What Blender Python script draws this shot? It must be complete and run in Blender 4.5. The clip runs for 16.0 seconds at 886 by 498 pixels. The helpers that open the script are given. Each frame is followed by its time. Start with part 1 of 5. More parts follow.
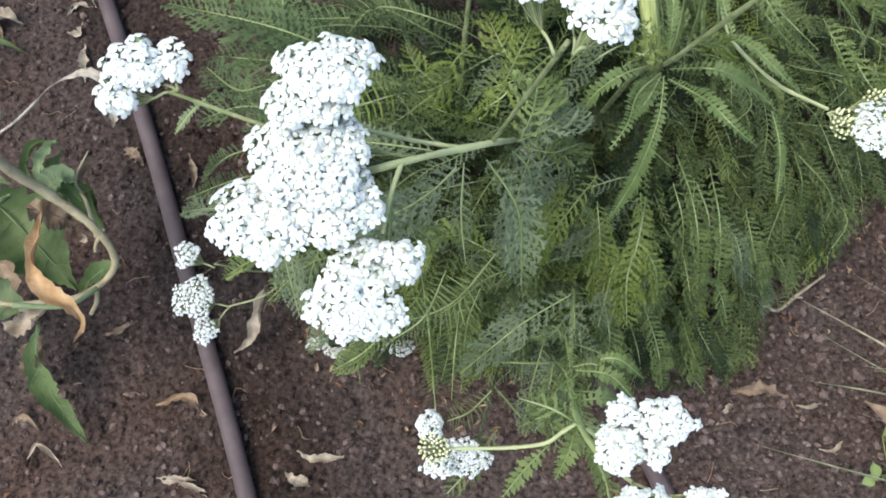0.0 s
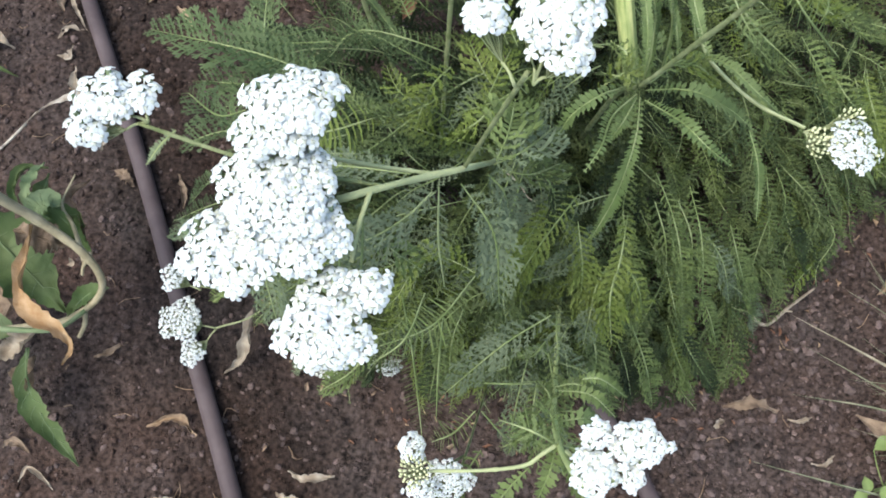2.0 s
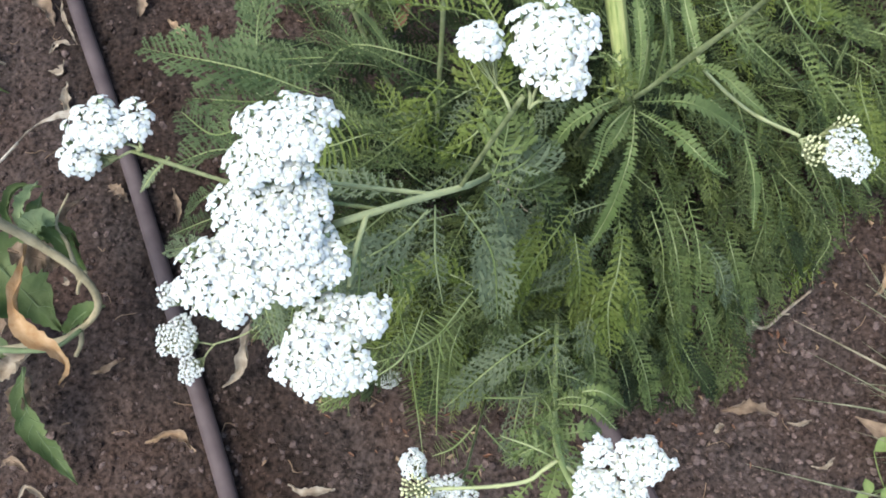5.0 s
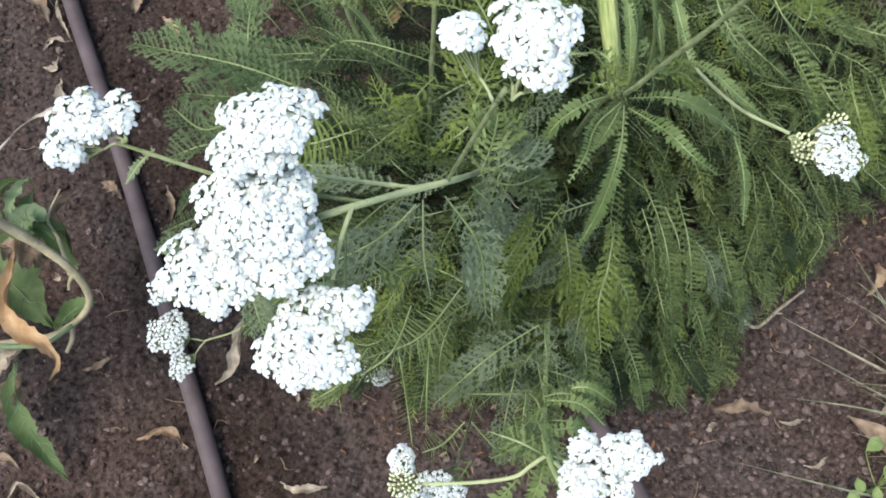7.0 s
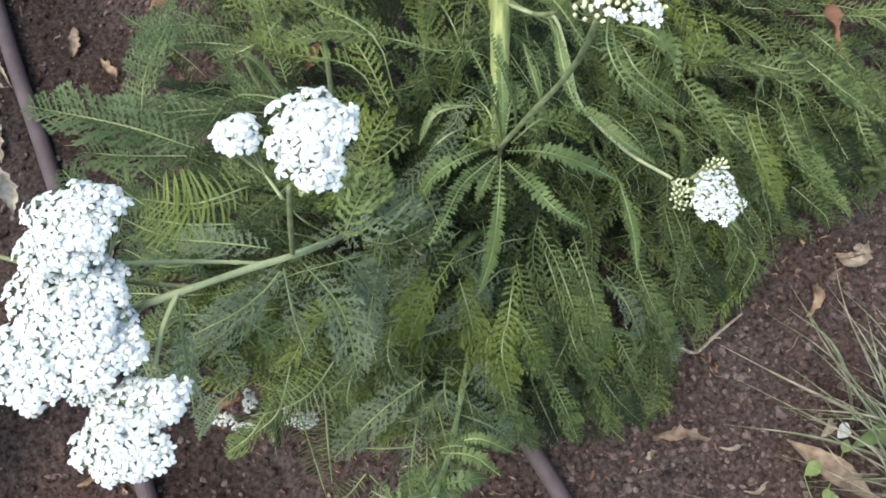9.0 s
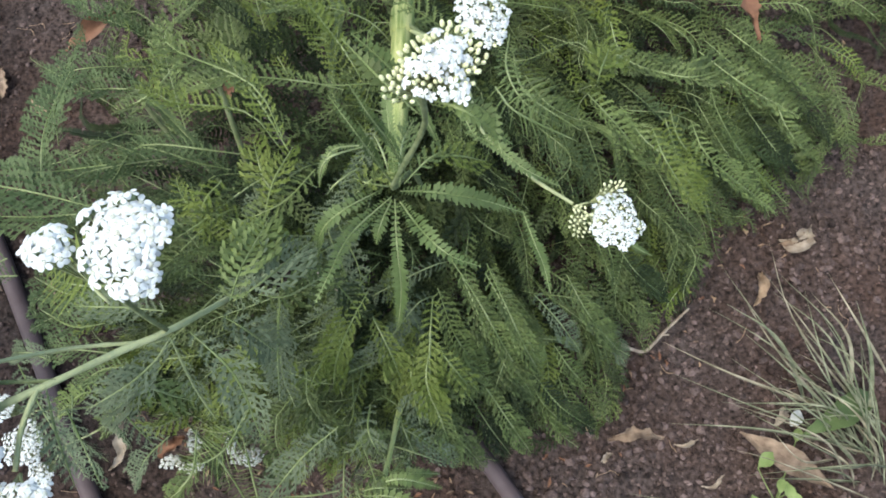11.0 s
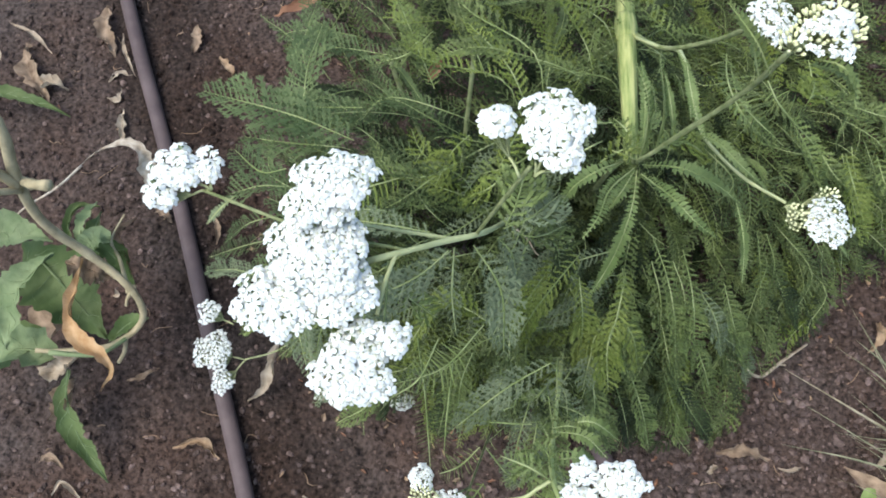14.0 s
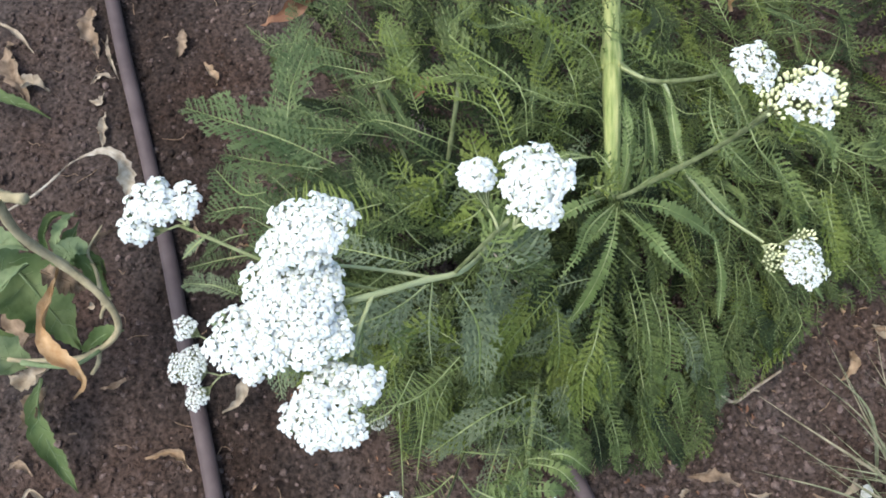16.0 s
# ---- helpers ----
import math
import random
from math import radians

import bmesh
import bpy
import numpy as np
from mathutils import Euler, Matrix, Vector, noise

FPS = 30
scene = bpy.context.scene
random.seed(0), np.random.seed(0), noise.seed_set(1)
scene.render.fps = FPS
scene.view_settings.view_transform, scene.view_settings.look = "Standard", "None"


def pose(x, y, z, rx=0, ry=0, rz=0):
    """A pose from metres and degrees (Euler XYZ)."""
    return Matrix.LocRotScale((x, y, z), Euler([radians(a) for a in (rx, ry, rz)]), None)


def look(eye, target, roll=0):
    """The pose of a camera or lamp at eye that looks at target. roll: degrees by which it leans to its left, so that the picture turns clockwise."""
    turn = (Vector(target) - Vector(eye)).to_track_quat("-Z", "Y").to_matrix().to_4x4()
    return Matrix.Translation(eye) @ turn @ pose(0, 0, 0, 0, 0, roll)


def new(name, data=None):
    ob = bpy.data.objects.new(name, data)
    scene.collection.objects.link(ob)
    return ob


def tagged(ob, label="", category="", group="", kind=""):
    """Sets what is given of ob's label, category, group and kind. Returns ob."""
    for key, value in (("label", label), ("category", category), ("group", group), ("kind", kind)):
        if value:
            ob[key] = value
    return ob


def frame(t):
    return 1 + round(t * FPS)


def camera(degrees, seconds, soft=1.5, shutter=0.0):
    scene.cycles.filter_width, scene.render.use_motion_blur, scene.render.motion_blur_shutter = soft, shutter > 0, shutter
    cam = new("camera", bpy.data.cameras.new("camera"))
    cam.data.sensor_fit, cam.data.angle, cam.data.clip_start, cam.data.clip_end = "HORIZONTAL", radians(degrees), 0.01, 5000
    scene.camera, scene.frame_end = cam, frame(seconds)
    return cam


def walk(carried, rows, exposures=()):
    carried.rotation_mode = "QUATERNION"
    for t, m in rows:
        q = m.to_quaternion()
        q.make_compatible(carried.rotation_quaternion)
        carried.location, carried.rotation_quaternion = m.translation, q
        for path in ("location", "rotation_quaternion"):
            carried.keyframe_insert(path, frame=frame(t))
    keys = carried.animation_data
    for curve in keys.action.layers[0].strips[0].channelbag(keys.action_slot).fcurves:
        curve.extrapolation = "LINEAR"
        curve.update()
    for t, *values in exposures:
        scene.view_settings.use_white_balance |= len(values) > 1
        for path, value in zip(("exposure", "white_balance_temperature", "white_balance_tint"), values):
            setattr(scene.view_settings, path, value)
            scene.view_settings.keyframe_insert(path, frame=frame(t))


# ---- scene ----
cam = camera(59.0, 16.0, soft=1.8)
PATH = [
    (0, (0.053, 0.05, 0.862), (0.052, 0.609, -1.058), 1.4),
    (0.5, (0.06, 0.05, 0.865), (0.055, 0.621, -1.052), 1.0),
    (1, (0.066, 0.051, 0.866), (0.06, 0.629, -1.049), 0.7),
    (1.5, (0.066, 0.05, 0.864), (0.059, 0.636, -1.048), 0.5),
    (2, (0.067, 0.056, 0.866), (0.061, 0.644, -1.045), 0.3),
    (2.5, (0.065, 0.059, 0.865), (0.062, 0.648, -1.046), 0.1),
    (3, (0.066, 0.061, 0.865), (0.068, 0.651, -1.046), 0.1),
    (3.5, (0.066, 0.062, 0.864), (0.069, 0.652, -1.047), -0.0),
    (4, (0.066, 0.063, 0.865), (0.07, 0.649, -1.047), 0.1),
    (6.3, (0.066, 0.067, 0.868), (0.077, 0.666, -1.04), 0.9),
    (6.5, (0.067, 0.066, 0.866), (0.079, 0.656, -1.045), 1.3),
    (7, (0.072, 0.062, 0.866), (0.081, 0.656, -1.044), 0.8),
    (7.5, (0.08, 0.058, 0.868), (0.09, 0.655, -1.04), 0.5),
    (8, (0.104, 0.063, 0.871), (0.111, 0.663, -1.038), -0.3),
    (8.5, (0.132, 0.075, 0.879), (0.13, 0.678, -1.028), -1.7),
    (9, (0.152, 0.092, 0.876), (0.146, 0.698, -1.03), -2.5),
    (9.5, (0.167, 0.1, 0.878), (0.154, 0.705, -1.028), -2.9),
    (9.7, (0.176, 0.105, 0.881), (0.163, 0.709, -1.025), -3.0),
    (11.8, (0.22, 0.127, 0.879), (0.216, 0.675, -1.044), -8.9),
    (12, (0.204, 0.121, 0.874), (0.185, 0.671, -1.049), -9.5),
    (12.5, (0.153, 0.112, 0.875), (0.08, 0.652, -1.049), -10.5),
    (13, (0.109, 0.101, 0.892), (0.035, 0.679, -1.021), -8.2),
    (13.5, (0.083, 0.083, 0.91), (0.039, 0.712, -0.988), -3.8),
    (14, (0.068, 0.05, 0.927), (0.019, 0.717, -0.958), -0.9),
    (14.5, (0.076, 0.025, 0.934), (0.007, 0.676, -0.956), 2.6),
    (15, (0.093, 0.025, 0.967), (0.028, 0.718, -0.908), 3.7),
    (15.5, (0.094, 0.035, 0.963), (0.042, 0.741, -0.907), 4.0),
    (16, (0.069, 0.073, 0.934), (0.064, 0.735, -0.953), 4.4),
]
walk(cam, [(t, look(eye, target, roll)) for t, eye, target, roll in PATH], exposures=((0.0, 1.77, 6500, 4), (16.0, 1.77, 6500, 4)))

# ---- light ----
world = bpy.data.worlds.new("overcast_sky")
scene.world = world
world.use_nodes = True
wn = world.node_tree.nodes
sky = wn.new("ShaderNodeTexSky")
sky.sky_type, sky.sun_disc = "NISHITA", False
sky.sun_elevation, sky.sun_rotation = radians(66), radians(-112)
sky.air_density, sky.dust_density, sky.ozone_density = 1.0, 2.4, 1.0
world.node_tree.links.new(sky.outputs[0], wn["Background"].inputs[0])
wn["Background"].inputs[1].default_value = 0.13
sun = new("sun", bpy.data.lights.new("sun", "SUN"))
sun.data.energy, sun.data.angle, sun.data.color = 1.05, radians(40), (1.0, 0.97, 0.94)
sun.matrix_world = look((-1.2, -0.5, 3.0), (0, 0, 0))


# ---- materials ----
def material(name, low, high, rough=0.7, scale=40.0, bump=0.0, bump_scale=200.0, spread=0.0, translucent=0.0, spec=0.12, low_at=0.35, high_at=0.7, detail=4.0, grain=None):
    """Two colours mixed by noise, a fine relief, a spread of brightness from piece to piece, and light that passes through thin leaves."""
    m = bpy.data.materials.new(name)
    m.use_nodes = True
    nt = m.node_tree
    p, out = nt.nodes["Principled BSDF"], nt.nodes["Material Output"]
    coord = nt.nodes.new("ShaderNodeTexCoord")
    tex = nt.nodes.new("ShaderNodeTexNoise")
    tex.inputs["Scale"].default_value, tex.inputs["Detail"].default_value = scale, detail
    if grain:
        lay = nt.nodes.new("ShaderNodeMapping")
        lay.vector_type = "TEXTURE"
        lay.inputs["Rotation"].default_value, lay.inputs["Scale"].default_value = (0, 0, grain[0]), (1, grain[1], grain[1])
        nt.links.new(coord.outputs["Object"], lay.inputs["Vector"])
        nt.links.new(lay.outputs[0], tex.inputs["Vector"])
    else:
        nt.links.new(coord.outputs["Object"], tex.inputs["Vector"])
    ramp = nt.nodes.new("ShaderNodeValToRGB")
    ramp.color_ramp.elements[0].position, ramp.color_ramp.elements[1].position = low_at, high_at
    ramp.color_ramp.elements[0].color, ramp.color_ramp.elements[1].color = (*low, 1), (*high, 1)
    nt.links.new(tex.outputs["Fac"], ramp.inputs[0])
    colour = ramp.outputs[0]
    if spread:
        info, geo = nt.nodes.new("ShaderNodeObjectInfo"), nt.nodes.new("ShaderNodeNewGeometry")
        add = nt.nodes.new("ShaderNodeMath")
        add.operation = "ADD"
        nt.links.new(info.outputs["Random"], add.inputs[0])
        nt.links.new(geo.outputs["Random Per Island"], add.inputs[1])
        span = nt.nodes.new("ShaderNodeMapRange")
        span.inputs["From Max"].default_value = 2.0
        span.inputs["To Min"].default_value, span.inputs["To Max"].default_value = 1 - spread, 1 + spread
        nt.links.new(add.outputs[0], span.inputs["Value"])
        hsv = nt.nodes.new("ShaderNodeHueSaturation")
        nt.links.new(colour, hsv.inputs["Color"])
        nt.links.new(span.outputs[0], hsv.inputs["Value"])
        colour = hsv.outputs[0]
    nt.links.new(colour, p.inputs["Base Color"])
    p.inputs["Roughness"].default_value = rough
    p.inputs["Specular IOR Level"].default_value = spec
    if bump:
        fine = nt.nodes.new("ShaderNodeTexNoise")
        fine.inputs["Scale"].default_value, fine.inputs["Detail"].default_value = bump_scale, 5
        nt.links.new(coord.outputs["Object"], fine.inputs["Vector"])
        b = nt.nodes.new("ShaderNodeBump")
        b.inputs["Strength"].default_value, b.inputs["Distance"].default_value = bump, 0.002
        nt.links.new(fine.outputs["Fac"], b.inputs["Height"])
        nt.links.new(b.outputs[0], p.inputs["Normal"])
    if translucent:
        t = nt.nodes.new("ShaderNodeBsdfTranslucent")
        nt.links.new(colour, t.inputs["Color"])
        mix = nt.nodes.new("ShaderNodeMixShader")
        mix.inputs[0].default_value = translucent
        nt.links.new(p.outputs[0], mix.inputs[1])
        nt.links.new(t.outputs[0], mix.inputs[2])
        nt.links.new(mix.outputs[0], out.inputs["Surface"])
    return m


SOIL = material("soil", (0.0120, 0.0080, 0.0066), (0.098, 0.0655, 0.0527), 0.95, 190, 1.0, 700, spec=0.12, low_at=0.30, high_at=0.74, detail=10.0)
STONE = material("stone", (0.062, 0.043, 0.037), (0.165, 0.119, 0.104), 0.9, 160, 0.6, 700, spread=0.7, spec=0.15)
HOSE = material("brown_polythene", (0.056, 0.040, 0.040), (0.086, 0.064, 0.063), 0.65, 25, 0.2, 300, spec=0.2)
GREEN = material("leaf_green", (0.057, 0.080, 0.021), (0.134, 0.170, 0.053), 0.6, 30, spread=0.5, translucent=0.25, spec=0.3)
YELLOW = material("leaf_yellow_green", (0.082, 0.112, 0.019), (0.138, 0.168, 0.041), 0.65, 30, spread=0.3, translucent=0.25, spec=0.25)
GREY = material("leaf_grey_green", (0.072, 0.095, 0.049), (0.140, 0.168, 0.094), 0.75, 30, spread=0.25, translucent=0.2, spec=0.3)
FRESH = material("leaf_fresh_green", (0.078, 0.113, 0.033), (0.146, 0.186, 0.068), 0.65, 30, spread=0.2, translucent=0.25, spec=0.3)
BLUE = material("leaf_blue_green", (0.042, 0.065, 0.023), (0.098, 0.131, 0.053), 0.7, 30, spread=0.3, translucent=0.22, spec=0.25)
# Dark leaf green taken deeper: shade between the leaves is put into the colour.
DARK_SHADED = material("leaf_dark_green_shaded", (0.013, 0.021, 0.007), (0.040, 0.055, 0.018), 0.65, 30, spread=0.4, translucent=0.2, spec=0.2)
RIB = material("leaf_rib", (0.13, 0.165, 0.06), (0.30, 0.335, 0.17), 0.6, 25, low_at=0.42, high_at=0.75)
STALK = material("stalk", (0.26, 0.285, 0.14), (0.36, 0.38, 0.205), 0.65, 45, 0.4, 500, detail=6.0)
STALK_GREY = material("stalk_grey_green", (0.12, 0.145, 0.06), (0.24, 0.26, 0.135), 0.75, 90, 0.8, 500, detail=7.0)
STALK_PALE = material("stalk_pale", (0.26, 0.31, 0.115), (0.36, 0.40, 0.18), 0.7, 40, 0.5, 500, detail=5.0)
STALK_STREAK = material("stalk_streaked", (0.150, 0.195, 0.060), (0.37, 0.375, 0.150), 0.7, 330, 0.5, 500, detail=5.0, low_at=0.36, high_at=0.66, grain=(-0.083, 14.0))
PETAL = material("petal_white", (0.585, 0.61, 0.592), (0.66, 0.678, 0.66), 0.75, 90, translucent=0.25, spec=0.12)
DISC = material("disc_cream", (0.50, 0.51, 0.40), (0.62, 0.62, 0.52), 0.85, 900, 0.5, 3000)
BUD = material("bud_green_white", (0.44, 0.45, 0.22), (0.68, 0.67, 0.45), 0.7, 500, spread=0.15)
CALYX = material("calyx_green", (0.16, 0.21, 0.10), (0.26, 0.30, 0.17), 0.7, 200)
CRUMB = material("soil_crumb", (0.026, 0.0168, 0.0137), (0.116, 0.0762, 0.060), 0.95, 180, 0.9, 1200, spread=0.52, spec=0.1)
PALE = material("dry_pale", (0.26, 0.205, 0.15), (0.46, 0.39, 0.30), 0.85, 90, 0.7, 260, translucent=0.25, detail=7.0)
DRY = material("dry_brown", (0.15, 0.105, 0.072), (0.32, 0.235, 0.165), 0.85, 90, 0.7, 260, translucent=0.2, detail=7.0)
ORANGE = material("dry_orange", (0.32, 0.185, 0.085), (0.48, 0.33, 0.19), 0.8, 80, 0.6, 260, translucent=0.2, detail=7.0)
TAN = material("dry_tan", (0.22, 0.145, 0.09), (0.40, 0.29, 0.19), 0.85, 90, 0.7, 260, translucent=0.2, detail=7.0)
STRAW = material("dry_straw", (0.27, 0.22, 0.165), (0.56, 0.50, 0.41), 0.85, 120, 0.6, 260, translucent=0.2, detail=7.0)
RUST = material("dry_rust", (0.13, 0.065, 0.04), (0.24, 0.13, 0.08), 0.8, 60, 0.3, 300, translucent=0.15)
WEED = material("weed_leaf", (0.066, 0.100, 0.034), (0.122, 0.158, 0.066), 0.5, 22, 0.6, 140, translucent=0.25, detail=6.0)
SEEDLING = material("seedling_leaf", (0.15, 0.20, 0.065), (0.235, 0.29, 0.11), 0.55, 60, 0.4, 140, translucent=0.25)
WEED_PALE = material("weed_leaf_pale", (0.122, 0.165, 0.078), (0.205, 0.25, 0.132), 0.6, 60, 0.8, 140, translucent=0.25, detail=6.0)
BARK = material("weed_stem", (0.205, 0.172, 0.105), (0.35, 0.30, 0.19), 0.8, 60, 0.6, 420, detail=8.0, spec=0.08)
GRASS = material("grass_blade", (0.105, 0.122, 0.068), (0.295, 0.30, 0.20), 0.45, 60, spread=0.5, translucent=0.2)
GRASS_DRY = material("grass_blade_dry", (0.17, 0.155, 0.10), (0.38, 0.345, 0.25), 0.6, 60, spread=0.3, translucent=0.2)
FADED = material("petal_faded", (0.42, 0.42, 0.38), (0.62, 0.62, 0.58), 0.8, 200, spread=0.2, translucent=0.2)


def darken_by_hose(m):
    """Soil made darker in an uneven band along the drip hose, with patchy saturation."""
    nt = m.node_tree
    p = nt.nodes["Principled BSDF"]
    source = p.inputs["Base Color"].links[0].from_socket
    coord, warp = nt.nodes.new("ShaderNodeTexCoord"), nt.nodes.new("ShaderNodeTexNoise")
    warp.inputs["Scale"].default_value, warp.inputs["Detail"].default_value = 14, 4
    nt.links.new(coord.outputs["Object"], warp.inputs["Vector"])
    across = nt.nodes.new("ShaderNodeVectorMath")
    across.operation = "DOT_PRODUCT"
    across.inputs[1].default_value = (0.929, 0.370, 0.0)
    nt.links.new(coord.outputs["Object"], across.inputs[0])

    def math_node(kind, a, b):
        n = nt.nodes.new("ShaderNodeMath")
        n.operation = kind
        for socket, value in zip(n.inputs, (a, b)):
            if isinstance(value, (int, float)):
                socket.default_value = value
            else:
                nt.links.new(value, socket)
        return n.outputs[0]

    off = math_node("ABSOLUTE", math_node("ADD", across.outputs["Value"], 0.085), 0.0)
    along = nt.nodes.new("ShaderNodeVectorMath")
    along.operation = "DOT_PRODUCT"
    along.inputs[1].default_value = (-0.370, 0.929, 0.0)
    nt.links.new(coord.outputs["Object"], along.inputs[0])
    past = math_node("SUBTRACT", math_node("ABSOLUTE", math_node("SUBTRACT", along.outputs["Value"], 0.45), 0.0), 0.75)
    off = math_node("ADD", off, math_node("MAXIMUM", past, 0.0))
    off = math_node("ADD", off, math_node("MULTIPLY", math_node("SUBTRACT", warp.outputs["Fac"], 0.5), 0.16))
    span = nt.nodes.new("ShaderNodeMapRange")
    span.inputs["From Min"].default_value, span.inputs["From Max"].default_value = 0.035, 0.115
    span.inputs["To Min"].default_value, span.inputs["To Max"].default_value = 0.56, 1.0
    nt.links.new(off, span.inputs["Value"])
    toned = nt.nodes.new("ShaderNodeHueSaturation")
    nt.links.new(source, toned.inputs["Color"])
    nt.links.new(span.outputs[0], toned.inputs["Value"])
    patch, dust = nt.nodes.new("ShaderNodeTexNoise"), nt.nodes.new("ShaderNodeMapRange")
    patch.inputs["Scale"].default_value, patch.inputs["Detail"].default_value = 6, 5
    nt.links.new(coord.outputs["Object"], patch.inputs["Vector"])
    dust.inputs["From Min"].default_value, dust.inputs["From Max"].default_value = 0.35, 0.65
    dust.inputs["To Min"].default_value, dust.inputs["To Max"].default_value = 0.70, 1.12
    nt.links.new(patch.outputs["Fac"], dust.inputs["Value"])
    nt.links.new(dust.outputs[0], toned.inputs["Saturation"])
    nt.links.new(toned.outputs[0], p.inputs["Base Color"])


darken_by_hose(SOIL)
darken_by_hose(CRUMB)


# ---- shapes ----
class Shape:
    """Vertices, faces and material slots gathered for one mesh."""

    def __init__(self):
        self.v, self.f, self.m, self.n = [], [], [], 0

    def add(self, verts, faces, slot=0):
        verts = np.asarray(verts, float).reshape(-1, 3)
        self.v.append(verts)
        self.f.extend(tuple(int(i) + self.n for i in face) for face in faces)
        self.m.extend([slot] * len(faces))
        self.n += len(verts)
        return self

    def mesh(self, name, materials, smooth=True):
        me = bpy.data.meshes.new(name)
        me.from_pydata(np.concatenate(self.v).tolist(), [], self.f)
        for mat in materials:
            me.materials.append(mat)
        me.polygons.foreach_set("material_index", self.m)
        me.polygons.foreach_set("use_smooth", [smooth] * len(self.f))
        me.update()
        return me


def part(name, shape, materials, parent, label="", smooth=True):
    data = shape if isinstance(shape, bpy.types.Mesh) else shape.mesh(name, materials, smooth)
    ob = new(name, data)
    ob.parent = parent
    return tagged(ob, label) if label else ob


def thing(name, label, category, place=(0, 0, 0), group="", kind=""):
    ob = new(name)
    ob.location = place
    ob.empty_display_size = 0.02
    return tagged(ob, label, category, group, kind)


def spline(points, n):
    """n points evenly along a smooth curve through the given ones."""
    p = np.asarray(points, float)
    if len(p) == 2:
        return p[0] + (p[1] - p[0]) * np.linspace(0, 1, n)[:, None]
    q = np.vstack([2 * p[0] - p[1], p, 2 * p[-1] - p[-2]])
    out = []
    for i in range(len(p) - 1):
        a, b, c, d = q[i : i + 4]
        t = np.linspace(0, 1, 12, endpoint=False)[:, None]
        out.append(0.5 * (2 * b + (c - a) * t + (2 * a - 5 * b + 4 * c - d) * t**2 + (3 * b - a - 3 * c + d) * t**3))
    fine = np.vstack([*out, p[-1:]])
    s = np.r_[0, np.cumsum(np.linalg.norm(np.diff(fine, axis=0), axis=1))]
    at = np.linspace(0, s[-1], n)
    return np.stack([np.interp(at, s, fine[:, k]) for k in range(3)], 1)


def unit(v):
    v = np.asarray(v, float)
    return v / np.maximum(np.linalg.norm(v, axis=-1, keepdims=True), 1e-9)


def frames(path, up=(0, 0, 1)):
    """Ahead, side and normal along a path."""
    t = unit(np.gradient(path, axis=0))
    up = np.broadcast_to(np.asarray(up, float), t.shape)
    side = np.cross(t, up)
    weak = np.linalg.norm(side, axis=1) < 0.05
    side[weak] = np.cross(t[weak], (0.0, 1.0, 0.1))
    side = unit(side)
    return t, side, np.cross(side, t)


def tube(shape, points, radii, sides=6, n=10, slot=0, ridges=0.0, cap=True):
    path = spline(points, n)
    t, side, nor = frames(path)
    r = np.interp(np.linspace(0, 1, n), np.linspace(0, 1, len(radii)), radii)
    ang = np.arange(sides) * 2 * math.pi / sides
    rr = 1 + ridges * (np.arange(sides) % 2 * 2 - 1)
    ring = (np.cos(ang) * rr)[None, :, None] * side[:, None] + (np.sin(ang) * rr)[None, :, None] * nor[:, None]
    v = path[:, None] + r[:, None, None] * ring
    f = [(i * sides + j, i * sides + (j + 1) % sides, (i + 1) * sides + (j + 1) % sides, (i + 1) * sides + j) for i in range(n - 1) for j in range(sides)]
    if cap:
        f += [tuple(range(sides))[::-1], tuple(range((n - 1) * sides, n * sides))]
    return shape.add(v, f, slot)


# ---- ground ----
def ground_height(x, y):
    """Low swells, clods and crumbs of the bed."""
    near = math.exp(-max(0.0, math.hypot(x - 0.1, y - 0.4) - 0.9) * 3)
    h = 0.006 * noise.noise((x * 5, y * 5, 1.0)) + near * 0.0045 * noise.noise((x * 22, y * 22, 5.0))
    h += near * 0.0056 * abs(noise.noise((x * 60, y * 60, 9.0))) + near * 0.0042 * noise.noise((x * 130, y * 130, 2.0)) + near * 0.002 * noise.noise((x * 260, y * 260, 4.0))
    return h - 0.004


def build_ground():
    def axis(lo, hi, step):
        fine = np.arange(lo, hi, step)
        far = np.array([0.05, 0.15, 0.4, 1, 3, 10, 40, 150, 600, 2500])
        return np.r_[lo - far[::-1], fine, hi + far]

    xs, ys = axis(-0.75, 0.95, 0.0034), axis(-0.12, 1.0, 0.0034)
    v = [(x, y, ground_height(x, y)) for y in ys for x in xs]
    w = len(xs)
    f = [(j * w + i, j * w + i + 1, (j + 1) * w + i + 1, (j + 1) * w + i) for j in range(len(ys) - 1) for i in range(w - 1)]
    ob = new("ground", Shape().add(v, f).mesh("ground", [SOIL]))
    return tagged(ob, "dark reddish-brown crumbly garden soil with small stones", "soil", kind="structure")


ground = build_ground()


